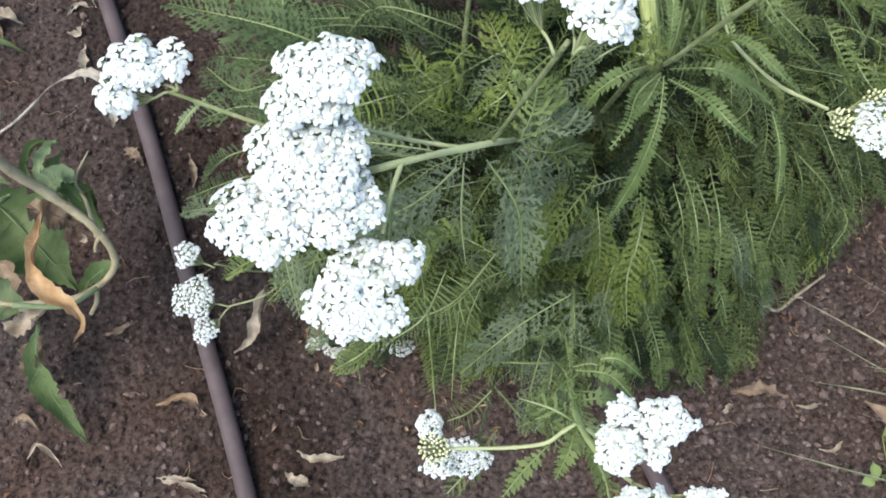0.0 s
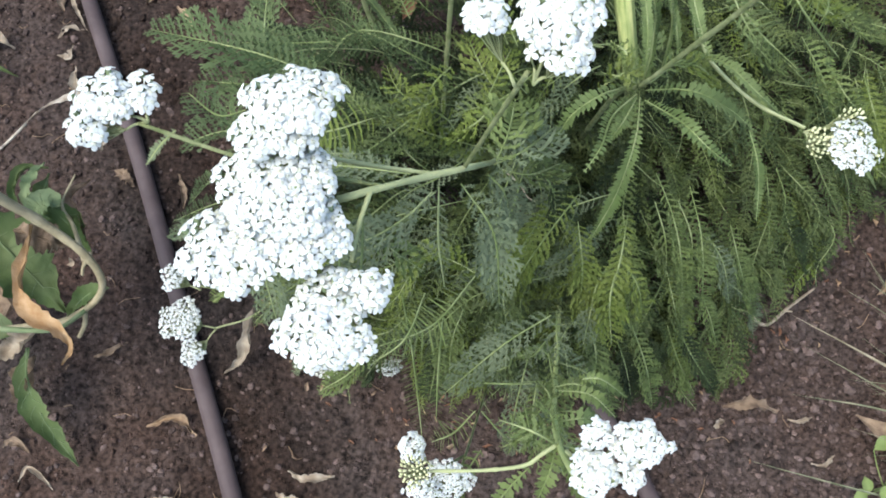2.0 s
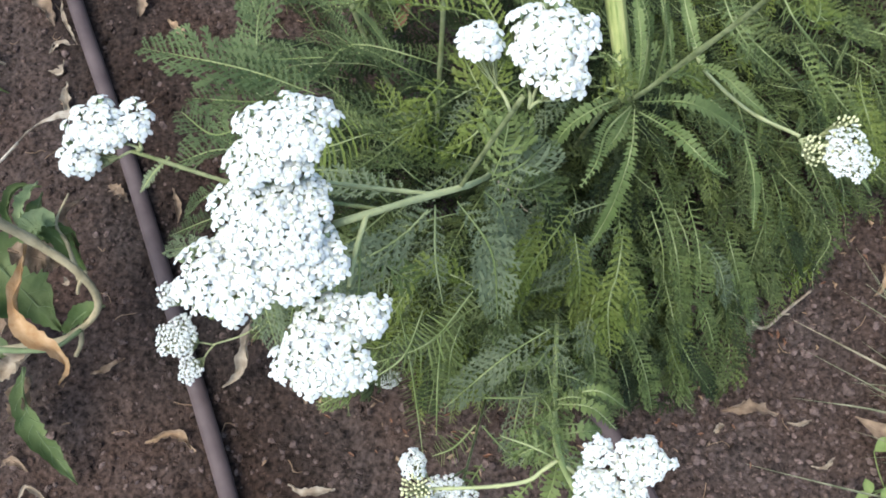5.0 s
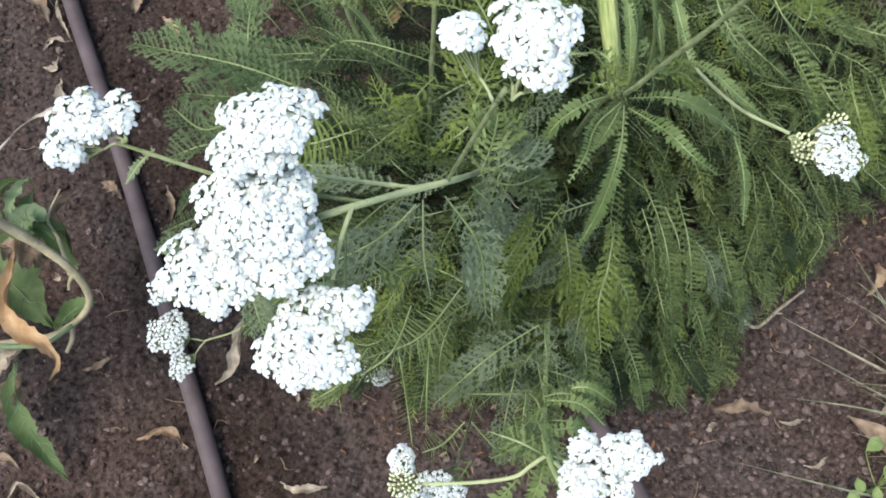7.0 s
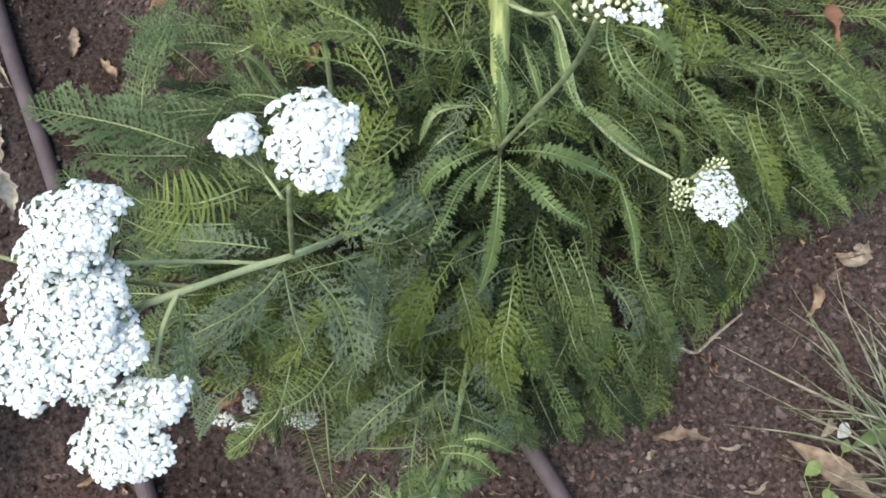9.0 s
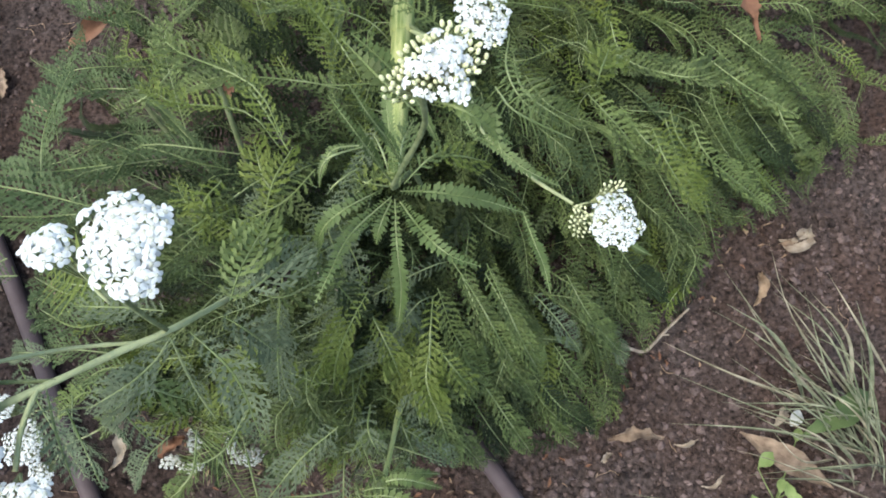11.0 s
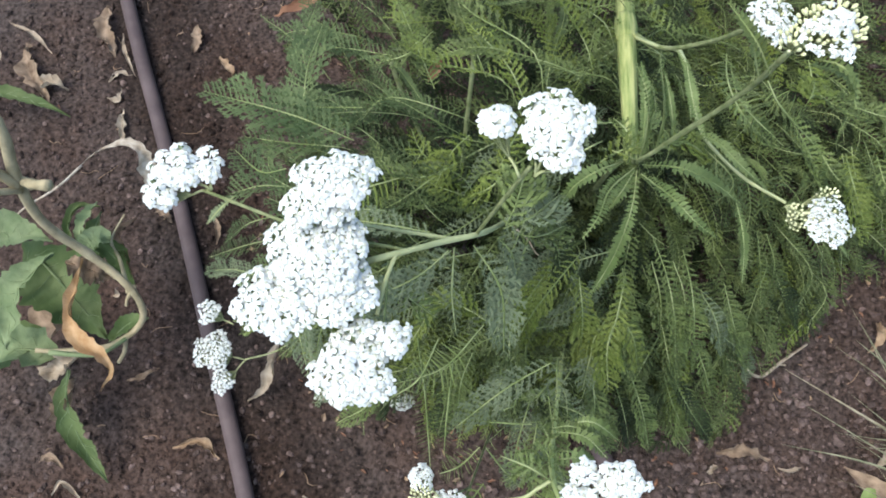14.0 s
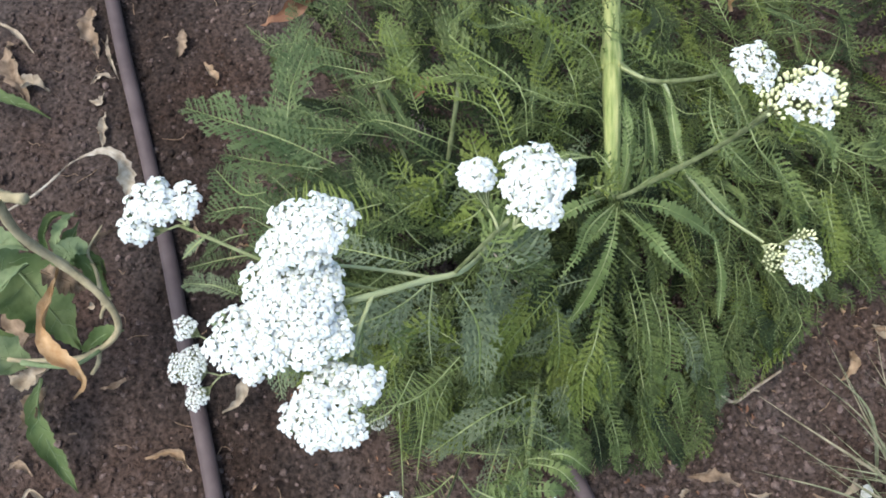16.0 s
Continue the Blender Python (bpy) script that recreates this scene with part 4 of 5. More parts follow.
key_leaf(GREEN, 0.036, 15, FEATHER, (0.338, 0.393, 0.340), (0.366, 0.373, 0.310), (0.398, 0.355, 0.260))
key_leaf(GREEN, 0.036, 15, FEATHER, (0.358, 0.445, 0.320), (0.399, 0.429, 0.300), (0.453, 0.439, 0.260))
key_leaf(YELLOW, 0.036, 15, FEATHER, (0.375, 0.433, 0.320), (0.361, 0.418, 0.330), (0.353, 0.439, 0.320))
key_leaf(GREEN, 0.036, 15, FEATHER, (0.459, 0.460, 0.280), (0.502, 0.437, 0.250), (0.581, 0.430, 0.180))
key_leaf(YELLOW, 0.036, 18, FEATHER, (0.200, 0.227, 0.300), (0.192, 0.197, 0.290), (0.200, 0.168, 0.250))
key_leaf(GREEN, 0.030, 18, FEATHER, (0.205, 0.222, 0.290), (0.213, 0.204, 0.280), (0.225, 0.184, 0.240))
key_leaf(GREY, 0.030, 18, FEATHER, (0.188, 0.218, 0.270), (0.181, 0.192, 0.270), (0.181, 0.171, 0.230))
key_leaf(GREEN, 0.034, 20, FEATHER, (0.228, 0.271, 0.300), (0.237, 0.244, 0.290), (0.247, 0.225, 0.250))
key_leaf(GREEN, 0.034, 20, FEATHER, (0.246, 0.272, 0.300), (0.257, 0.247, 0.290), (0.268, 0.222, 0.250))
key_leaf(GREEN, 0.034, 20, FEATHER, (0.248, 0.230, 0.250), (0.258, 0.205, 0.230), (0.282, 0.189, 0.160))
key_leaf(GREY, 0.030, 20, FEATHER, (0.287, 0.265, 0.240), (0.306, 0.245, 0.220), (0.330, 0.226, 0.160))
key_leaf(GREEN, 0.028, 18, FEATHER, (0.309, 0.234, 0.150), (0.322, 0.216, 0.130), (0.343, 0.201, 0.080))
key_leaf(GREEN, 0.030, 18, FEATHER, (0.316, 0.219, 0.080), (0.328, 0.187, 0.060), (0.358, 0.161, 0.020))
key_leaf(GREY, 0.030, 18, FEATHER, (0.345, 0.256, 0.120), (0.371, 0.242, 0.100), (0.393, 0.221, 0.050))
key_leaf(YELLOW, 0.030, 18, FEATHER, (0.381, 0.360, 0.340), (0.390, 0.334, 0.330), (0.423, 0.308, 0.280))
key_leaf(GREEN, 0.032, 22, FEATHER, (0.418, 0.371, 0.320), (0.430, 0.341, 0.310), (0.511, 0.317, 0.220))
key_leaf(YELLOW, 0.044, 14, FEATHER, (0.342, 0.391, 0.360), (0.344, 0.396, 0.370), (0.358, 0.423, 0.350))
key_leaf(GREEN, 0.040, 18, FEATHER, (0.393, 0.405, 0.340), (0.418, 0.397, 0.340), (0.466, 0.421, 0.300))
key_leaf(GREEN, 0.034, 22, FEATHER, (0.436, 0.429, 0.320), (0.466, 0.394, 0.320), (0.522, 0.380, 0.280))
key_leaf(GREEN, 0.040, 12, THIN, (0.284, 0.424, 0.360), (0.287, 0.385, 0.370), (0.326, 0.359, 0.350))
key_leaf(BLUE, 0.036, 20, FEATHER, (-0.090, 0.351, 0.300), (-0.065, 0.330, 0.300), (-0.048, 0.313, 0.280))
key_leaf(GREEN, 0.036, 18, FEATHER, (0.002, 0.277, 0.340), (-0.031, 0.276, 0.340), (-0.083, 0.303, 0.300))
key_leaf(BLUE, 0.036, 18, FEATHER, (-0.011, 0.324, 0.300), (-0.054, 0.319, 0.290), (-0.108, 0.347, 0.250))
key_leaf(BLUE, 0.036, 18, FEATHER, (-0.024, 0.283, 0.280), (-0.063, 0.283, 0.270), (-0.117, 0.316, 0.220))
key_leaf(BLUE, 0.036, 18, FEATHER, (-0.036, 0.238, 0.260), (-0.071, 0.241, 0.250), (-0.128, 0.238, 0.180))
key_leaf(GREEN, 0.034, 18, FEATHER, (-0.026, 0.219, 0.260), (-0.056, 0.212, 0.250), (-0.102, 0.196, 0.180))
key_leaf(GREEN, 0.030, 18, FEATHER, (0.033, 0.447, 0.360), (0.015, 0.417, 0.370), (-0.023, 0.422, 0.340))
key_leaf(YELLOW, 0.028, 24, FEATHER, (0.116, 0.356, 0.380), (0.097, 0.396, 0.390), (0.059, 0.461, 0.360))
key_leaf(GREY, 0.010, 14, FEATHER, (0.172, 0.334, 0.420), (0.150, 0.324, 0.430), (0.139, 0.321, 0.400))
key_leaf(GREY, 0.010, 14, FEATHER, (0.167, 0.324, 0.410), (0.153, 0.311, 0.420), (0.144, 0.312, 0.400))
key_leaf(BLUE, 0.036, 18, FEATHER, (-0.035, 0.286, 0.330), (-0.060, 0.285, 0.330), (-0.102, 0.310, 0.300))
key_leaf(BLUE, 0.036, 18, FEATHER, (-0.033, 0.260, 0.330), (-0.056, 0.260, 0.330), (-0.097, 0.284, 0.300))
key_leaf(BLUE, 0.036, 18, FEATHER, (-0.060, 0.252, 0.260), (-0.088, 0.258, 0.260), (-0.135, 0.270, 0.220))
key_leaf(BLUE, 0.030, 18, FEATHER, (-0.047, 0.307, 0.310), (-0.074, 0.313, 0.310), (-0.122, 0.350, 0.270))
key_leaf(GREEN, 0.034, 18, FEATHER, (-0.069, 0.224, 0.240), (-0.092, 0.225, 0.240), (-0.142, 0.218, 0.180))
key_leaf(YELLOW, 0.030, 18, FEATHER, (0.208, 0.326, 0.410), (0.230, 0.325, 0.410), (0.252, 0.331, 0.380))
key_leaf(YELLOW, 0.030, 18, FEATHER, (0.094, 0.322, 0.360), (0.103, 0.339, 0.370), (0.114, 0.372, 0.350))
key_leaf(GREEN, 0.026, 18, FEATHER, (0.349, 0.259, 0.060), (0.369, 0.234, 0.050), (0.394, 0.205, 0.020))
key_leaf(GREY, 0.024, 18, FEATHER, (0.336, 0.269, 0.080), (0.366, 0.264, 0.070), (0.402, 0.257, 0.030))
key_leaf(GREEN, 0.024, 18, FEATHER, (0.332, 0.227, 0.050), (0.351, 0.190, 0.040), (0.372, 0.166, 0.015))
key_leaf(GREEN, 0.024, 18, FEATHER, (0.365, 0.240, 0.050), (0.372, 0.205, 0.040), (0.363, 0.167, 0.015))
key_leaf(DARK_SHADED, 0.026, 18, FEATHER, (0.365, 0.301, 0.080), (0.388, 0.288, 0.070), (0.419, 0.280, 0.030))
key_leaf(DARK_SHADED, 0.026, 18, FEATHER, (0.393, 0.321, 0.080), (0.416, 0.309, 0.070), (0.450, 0.308, 0.030))
key_leaf(BLUE, 0.026, 18, FEATHER, (-0.099, 0.311, 0.200), (-0.143, 0.310, 0.180), (-0.214, 0.318, 0.100))
key_leaf(BLUE, 0.026, 18, FEATHER, (-0.104, 0.319, 0.240), (-0.137, 0.312, 0.230), (-0.182, 0.319, 0.150))
key_leaf(GREEN, 0.044, 18, FEATHER, (0.095, 0.233, 0.460), (0.102, 0.251, 0.460), (0.110, 0.293, 0.420))
key_leaf(GREY, 0.040, 18, FEATHER, (0.094, 0.235, 0.450), (0.111, 0.240, 0.460), (0.134, 0.274, 0.420))
key_leaf(GREEN, 0.036, 18, FEATHER, (0.101, 0.245, 0.420), (0.119, 0.242, 0.420), (0.144, 0.267, 0.380))
key_leaf(GREY, 0.036, 18, FEATHER, (0.090, 0.225, 0.460), (0.100, 0.218, 0.450), (0.107, 0.211, 0.410))
key_leaf(DARK_SHADED, 0.034, 18, FEATHER, (0.129, 0.274, 0.360), (0.142, 0.260, 0.350), (0.151, 0.248, 0.300))
key_leaf(YELLOW, 0.034, 18, FEATHER, (0.099, 0.302, 0.400), (0.087, 0.287, 0.400), (0.071, 0.295, 0.360))
key_leaf(YELLOW, 0.036, 18, FEATHER, (0.069, 0.339, 0.380), (0.056, 0.323, 0.380), (0.043, 0.312, 0.340))
# The rosette where the stalk forks, and the leaves round it.
key_leaf(FRESH, 0.017, 20, COMB, (0.187, 0.298, 0.420), (0.164, 0.267, 0.450), (0.152, 0.238, 0.470), (0.143, 0.225, 0.465))
key_leaf(FRESH, 0.018, 20, COMB, (0.180, 0.303, 0.420), (0.160, 0.286, 0.440), (0.144, 0.278, 0.430), (0.135, 0.271, 0.400))
key_leaf(FRESH, 0.014, 20, COMB, (0.187, 0.296, 0.420), (0.179, 0.281, 0.420), (0.173, 0.275, 0.400))
key_leaf(FRESH, 0.018, 20, COMB, (0.189, 0.296, 0.420), (0.187, 0.271, 0.410), (0.184, 0.252, 0.360), (0.175, 0.236, 0.300))
key_leaf(FRESH, 0.018, 20, COMB, (0.192, 0.294, 0.420), (0.205, 0.263, 0.450), (0.219, 0.247, 0.450), (0.236, 0.242, 0.437))
key_leaf(FRESH, 0.020, 20, COMB, (0.193, 0.301, 0.420), (0.215, 0.290, 0.440), (0.245, 0.288, 0.420), (0.270, 0.286, 0.395))
key_leaf(FRESH, 0.014, 20, COMB, (0.271, 0.291, 0.385), (0.276, 0.271, 0.380), (0.283, 0.257, 0.360), (0.287, 0.242, 0.342))
key_leaf(FRESH, 0.015, 20, COMB, (0.189, 0.302, 0.430), (0.185, 0.300, 0.465), (0.177, 0.303, 0.505), (0.166, 0.318, 0.522))
key_leaf(FRESH, 0.013, 20, COMB, (0.198, 0.305, 0.440), (0.193, 0.306, 0.480), (0.185, 0.310, 0.510), (0.178, 0.318, 0.530))
key_leaf(FRESH, 0.010, 20, COMB, (0.172, 0.344, 0.400), (0.152, 0.339, 0.410), (0.142, 0.330, 0.400), (0.136, 0.326, 0.380))
key_leaf(FRESH, 0.016, 20, COMB, (0.240, 0.359, 0.370), (0.257, 0.339, 0.390), (0.275, 0.319, 0.390), (0.301, 0.310, 0.370))
key_leaf(FRESH, 0.008, 20, COMB, (0.326, 0.259, 0.410), (0.338, 0.252, 0.400), (0.350, 0.250, 0.385))
key_leaf(FRESH, 0.014, 20, COMB, (0.214, 0.274, 0.580), (0.202, 0.284, 0.602), (0.189, 0.294, 0.614))
key_leaf(FRESH, 0.012, 20, COMB, (0.226, 0.262, 0.612), (0.236, 0.250, 0.622), (0.240, 0.236, 0.618))
key_leaf(FRESH, 0.022, 20, FEATHER, (0.285, 0.445, 0.350), (0.276, 0.405, 0.372), (0.285, 0.376, 0.372), (0.314, 0.366, 0.345))
key_leaf(FRESH, 0.010, 20, COMB, (0.222, 0.333, 0.400), (0.214, 0.346, 0.425), (0.206, 0.366, 0.440))
key_leaf(FRESH, 0.010, 20, COMB, (0.242, 0.362, 0.380), (0.238, 0.394, 0.390), (0.231, 0.419, 0.390))
key_leaf(FRESH, 0.024, 20, FEATHER, (0.192, 0.308, 0.420), (0.197, 0.332, 0.420), (0.206, 0.358, 0.402))
key_leaf(GREEN, 0.022, 20, FEATHER, (0.188, 0.308, 0.420), (0.184, 0.330, 0.415), (0.178, 0.352, 0.395))
key_leaf(FRESH, 0.020, 20, FEATHER, (0.196, 0.306, 0.420), (0.214, 0.322, 0.418), (0.232, 0.336, 0.400))
key_leaf(FRESH, 0.013, 20, COMB, (0.191, 0.305, 0.425), (0.191, 0.328, 0.440), (0.191, 0.356, 0.440), (0.192, 0.380, 0.430))
key_leaf(FRESH, 0.015, 20, COMB, (0.247, 0.341, 0.392), (0.241, 0.354, 0.398), (0.237, 0.374, 0.400), (0.235, 0.405, 0.398))
key_leaf(YELLOW, 0.024, 20, FEATHER, (0.164, 0.304, 0.415), (0.175, 0.306, 0.430), (0.192, 0.316, 0.425))
key_leaf(GREEN, 0.022, 20, FEATHER, (0.191, 0.304, 0.420), (0.176, 0.304, 0.430), (0.165, 0.313, 0.420))
# Leaves drooping over the side away from the hose.
key_leaf(GREEN, 0.030, 20, FEATHER, (0.297, 0.432, 0.310), (0.308, 0.401, 0.320), (0.327, 0.393, 0.305), (0.349, 0.394, 0.285))
key_leaf(YELLOW, 0.022, 20, FEATHER, (0.414, 0.394, 0.290), (0.419, 0.375, 0.280), (0.440, 0.358, 0.250), (0.465, 0.338, 0.200))
key_leaf(GREEN, 0.024, 20, FEATHER, (0.459, 0.436, 0.270), (0.464, 0.402, 0.260), (0.503, 0.381, 0.200), (0.573, 0.354, 0.113))
key_leaf(GREEN, 0.032, 20, FEATHER, (0.488, 0.481, 0.260), (0.510, 0.454, 0.260), (0.563, 0.442, 0.210), (0.607, 0.430, 0.160))
key_leaf(GREEN, 0.026, 20, FEATHER, (0.369, 0.394, 0.310), (0.389, 0.362, 0.300), (0.424, 0.354, 0.270))
key_leaf(GREEN, 0.020, 20, FEATHER, (0.343, 0.318, 0.260), (0.356, 0.292, 0.240), (0.370, 0.273, 0.168))
key_leaf(YELLOW, 0.034, 20, FEATHER, (0.374, 0.470, 0.310), (0.376, 0.446, 0.310), (0.393, 0.438, 0.290))
key_leaf(GREEN, 0.026, 20, FEATHER, (0.529, 0.438, 0.230), (0.544, 0.398, 0.210), (0.590, 0.380, 0.160))
# Leaves hanging below the rosette.
key_leaf(GREEN, 0.026, 20, FEATHER, (0.219, 0.278, 0.340), (0.235, 0.252, 0.320), (0.251, 0.225, 0.280), (0.280, 0.190, 0.170))
key_leaf(GREEN, 0.026, 20, FEATHER, (0.246, 0.272, 0.330), (0.258, 0.241, 0.310), (0.273, 0.215, 0.260), (0.290, 0.202, 0.190))
key_leaf(YELLOW, 0.026, 20, FEATHER, (0.160, 0.256, 0.350), (0.144, 0.237, 0.335), (0.128, 0.218, 0.305), (0.118, 0.202, 0.265))
key_leaf(YELLOW, 0.030, 20, FEATHER, (0.204, 0.256, 0.310), (0.198, 0.223, 0.305), (0.194, 0.197, 0.275), (0.190, 0.173, 0.230))
key_leaf(YELLOW, 0.026, 20, FEATHER, (0.190, 0.219, 0.300), (0.181, 0.203, 0.290), (0.183, 0.183, 0.250))
key_leaf(YELLOW, 0.028, 20, FEATHER, (0.203, 0.220, 0.300), (0.214, 0.204, 0.290), (0.228, 0.189, 0.240))
key_leaf(GREY, 0.026, 20, FEATHER, (0.116, 0.250, 0.420), (0.110, 0.229, 0.410), (0.104, 0.212, 0.390), (0.095, 0.188, 0.350))
key_leaf(GREY, 0.026, 20, FEATHER, (0.009, 0.184, 0.470), (0.009, 0.166, 0.450), (-0.002, 0.143, 0.400))
# Whorls of small leaves along the upright stalk.
whorl = np.random.default_rng(77)
upright = spline([(0.170, 0.215, 0.18), (0.151, 0.128, 0.27), (0.138, 0.090, 0.365), (0.136, 0.070, 0.425)], 40)
for k in range(24):
    at = upright[4 + int(k * 1.4)]
    a, ln = k * 2.4 + whorl.uniform(-0.4, 0.4), whorl.uniform(0.026, 0.045)
    d = np.array((math.cos(a), math.sin(a) - 0.25, 0.0))
    key_leaf((GREY, FRESH, GREEN)[k % 3], whorl.uniform(0.012, 0.020), 14, COMB if k % 4 == 0 else FEATHER, tuple(at), tuple(at + d * ln * 0.5 + (0, 0, 0.010)), tuple(at + d * ln + (0, 0, -0.004 - 0.2 * ln)))
part("tendril", tube(Shape(), [(0.110, 0.292, 0.310), (0.124, 0.283, 0.301), (0.130, 0.274, 0.298), (0.137, 0.271, 0.295)], [0.0009, 0.0005], 5, 12), [PALE], plant, "thin pale dry tendril")


# ---- broad leaves, dry leaves ----
def blade_leaf(shape, points, width, curl=0.4, wave=0.08, rows=16, shape_at=0.45, twist=0.0, teeth=0.0, slot=0, seed=0, crumple=0.0):
    """A broad leaf along a curve: folded along its midrib, curled at the sides, with a wavy or toothed edge."""
    g = np.random.default_rng(seed + int(abs(points[0][0]) * 1e4))
    path = spline(points, rows)
    t, side, nor = frames(path)
    s = np.linspace(0, 1, rows)
    half = width * 0.5 * np.sin(math.pi * np.clip(s, 0.02, 0.985) ** (math.log(0.5) / math.log(shape_at)))
    half = half * (1 + teeth * (np.arange(rows) % 2 * 2 - 1))
    across = np.array([-1, -0.66, -0.33, 0, 0.33, 0.66, 1.0])
    edge = 1 + crumple * np.interp(np.linspace(0, 9, rows), np.arange(10), g.uniform(-1, 0.6, 10))[:, None] * np.ones(2) + crumple * 0.5 * g.uniform(-1, 1, (rows, 2))
    shift = g.uniform(0, 50)
    phase = g.uniform(0, 6, 2)
    v = []
    for k in range(rows):
        turn = twist * (s[k] - 0.5)
        sd, nr = side[k] * math.cos(turn) + nor[k] * math.sin(turn), nor[k] * math.cos(turn) - side[k] * math.sin(turn)
        for a in across:
            ang = curl * abs(a) * 1.2
            u = a * half[k] * edge[k][0 if a < 0 else 1] * (math.sin(ang) / ang if ang > 0.01 else 1)
            h = half[k] * abs(a) * (1 - math.cos(ang)) / max(ang, 0.01) * 1.6 + 0.25 * half[k] * curl * abs(a)
            h += wave * width * abs(a) * math.sin(s[k] * 17 + phase[0 if a < 0 else 1])
            h += crumple * width * 0.45 * noise.noise((shift + s[k] * 5, a * 1.3, shift))
            v.append(path[k] + sd * u + nr * h)
    n = len(across)
    f = [(k * n + i, k * n + i + 1, (k + 1) * n + i + 1, (k + 1) * n + i) for k in range(rows - 1) for i in range(n - 1)]
    return shape.add(v, f, slot)


def leaf_thing(name, label, category, mat, width, curl, points, group="", crumple=0.5):
    sh = blade_leaf(Shape(), points, width, curl * 0.7, 0.24 * crumple, 26, 0.5, 3.2 * crumple, crumple=crumple)
    low = min(p[2] for p in np.concatenate(sh.v))
    tube(sh, [points[0], points[len(points) // 2], points[-1]], [0.0007, 0.0003], 4, 8, cap=False)
    return tagged(new(name, sh.mesh(name, [mat])), label, category, group)


def build_flakes():
    """Shreds of dead leaves, thickest round the plant's foot."""
    g = np.random.default_rng(44)
    shape = Shape()
    for k in range(210):
        if k % 3:
            x = g.uniform(-0.2, 0.62)
            y = float(np.interp(x, (-0.20, -0.12, -0.05, 0.10, 0.28, 0.36, 0.40, 0.53, 0.74), (0.42, 0.26, 0.165, 0.135, 0.15, 0.16, 0.225, 0.345, 0.445))) - abs(g.normal(0, 0.045)) + 0.02
        else:
            x, y = g.uniform(-0.65, 0.75), g.uniform(-0.06, 0.75)
        a, ln = g.uniform(0, 6.3), g.uniform(0.004, 0.011)
        dx, dy, z = math.cos(a) * ln / 2, math.sin(a) * ln / 2, ground_height(x, y) + 0.003
        blade_leaf(shape, [(x - dx, y - dy, z), (x, y, z + 0.0015), (x + dx, y + dy, z + 0.0005)], ln * g.uniform(0.25, 0.6), 0.8, 0.2, 6, 0.5, 1.0, 0.0, int(g.integers(0, 3)), k, 0.6)
    ob = new("leaf_shreds", shape.mesh("leaf_shreds", [DRY, RUST, TAN]))
    return tagged(ob, "small brown shreds of dead leaves on soil", "plant litter", kind="stuff")


build_flakes()


WORDS = {"dry_pale": "pale curled dry leaf lying on soil", "dry_brown": "brown shrivelled dry leaf lying on soil", "dry_tan": "light tan crumpled dry leaf lying on soil"}


def dry_leaf(mat, width, curl, *points):
    drop = min(ground_height(p[0], p[1]) for p in points) + 0.004 - min(p[2] for p in points)
    return leaf_thing("dry_leaf", WORDS[mat.name], "dry leaf", mat, width, curl, [(x, y, z + drop) for x, y, z in points], "dry leaves on the soil")


def withered(mat, width, curl, *points):
    part("withered_leaf", blade_leaf(Shape(), points, width, curl, 0.1, 18, 0.5, 0.8, crumple=0.5), [mat], plant, "withered rusty brown leaf")


dry_leaf(DRY, 0.034, 0.6, (-0.549, 0.648, 0.012), (-0.533, 0.600, 0.020), (-0.499, 0.555, 0.012))
dry_leaf(PALE, 0.020, 1.2, (-0.520, 0.587, 0.014), (-0.491, 0.580, 0.026), (-0.478, 0.577, 0.014))
dry_leaf(PALE, 0.008, 1.2, (-0.584, 0.682, 0.012), (-0.546, 0.662, 0.020), (-0.513, 0.634, 0.012))
dry_leaf(DRY, 0.028, 0.8, (-0.449, 0.716, 0.012), (-0.442, 0.667, 0.022), (-0.424, 0.634, 0.012))
dry_leaf(PALE, 0.007, 1.0, (-0.421, 0.672, 0.014), (-0.406, 0.632, 0.020), (-0.391, 0.605, 0.012))
dry_leaf(PALE, 0.007, 1.2, (-0.601, 0.645, 0.012), (-0.582, 0.626, 0.016), (-0.587, 0.609, 0.012))
dry_leaf(TAN, 0.012, 0.8, (-0.278, 0.640, 0.012), (-0.261, 0.618, 0.020), (-0.255, 0.606, 0.012))
dry_leaf(DRY, 0.016, 0.8, (-0.319, 0.640, 0.010), (-0.312, 0.660, 0.016), (-0.317, 0.690, 0.010))
dry_leaf(PALE, 0.009, 0.8, (-0.427, 0.595, 0.012), (-0.412, 0.606, 0.018), (-0.396, 0.606, 0.012))
dry_leaf(PALE, 0.009, 0.8, (-0.421, 0.568, 0.012), (-0.404, 0.564, 0.016), (-0.404, 0.583, 0.012))
dry_leaf(PALE, 0.013, 1.2, (-0.389, 0.501, 0.010), (-0.390, 0.523, 0.018), (-0.395, 0.553, 0.012))
dry_leaf(TAN, 0.015, 1.4, (-0.254, 0.118, 0.010), (-0.220, 0.125, 0.020), (-0.200, 0.107, 0.010))
dry_leaf(PALE, 0.013, 1.0, (-0.097, 0.073, 0.010), (-0.074, 0.065, 0.016), (-0.047, 0.067, 0.010))
dry_leaf(PALE, 0.014, 1.0, (-0.109, 0.051, 0.010), (-0.096, 0.044, 0.016), (-0.081, 0.037, 0.010))
dry_leaf(DRY, 0.009, 1.0, (-0.321, 0.192, 0.010), (-0.304, 0.195, 0.014), (-0.285, 0.208, 0.010))
dry_leaf(PALE, 0.008, 1.6, (-0.380, 0.057, 0.010), (-0.369, 0.073, 0.014), (-0.342, 0.050, 0.010))
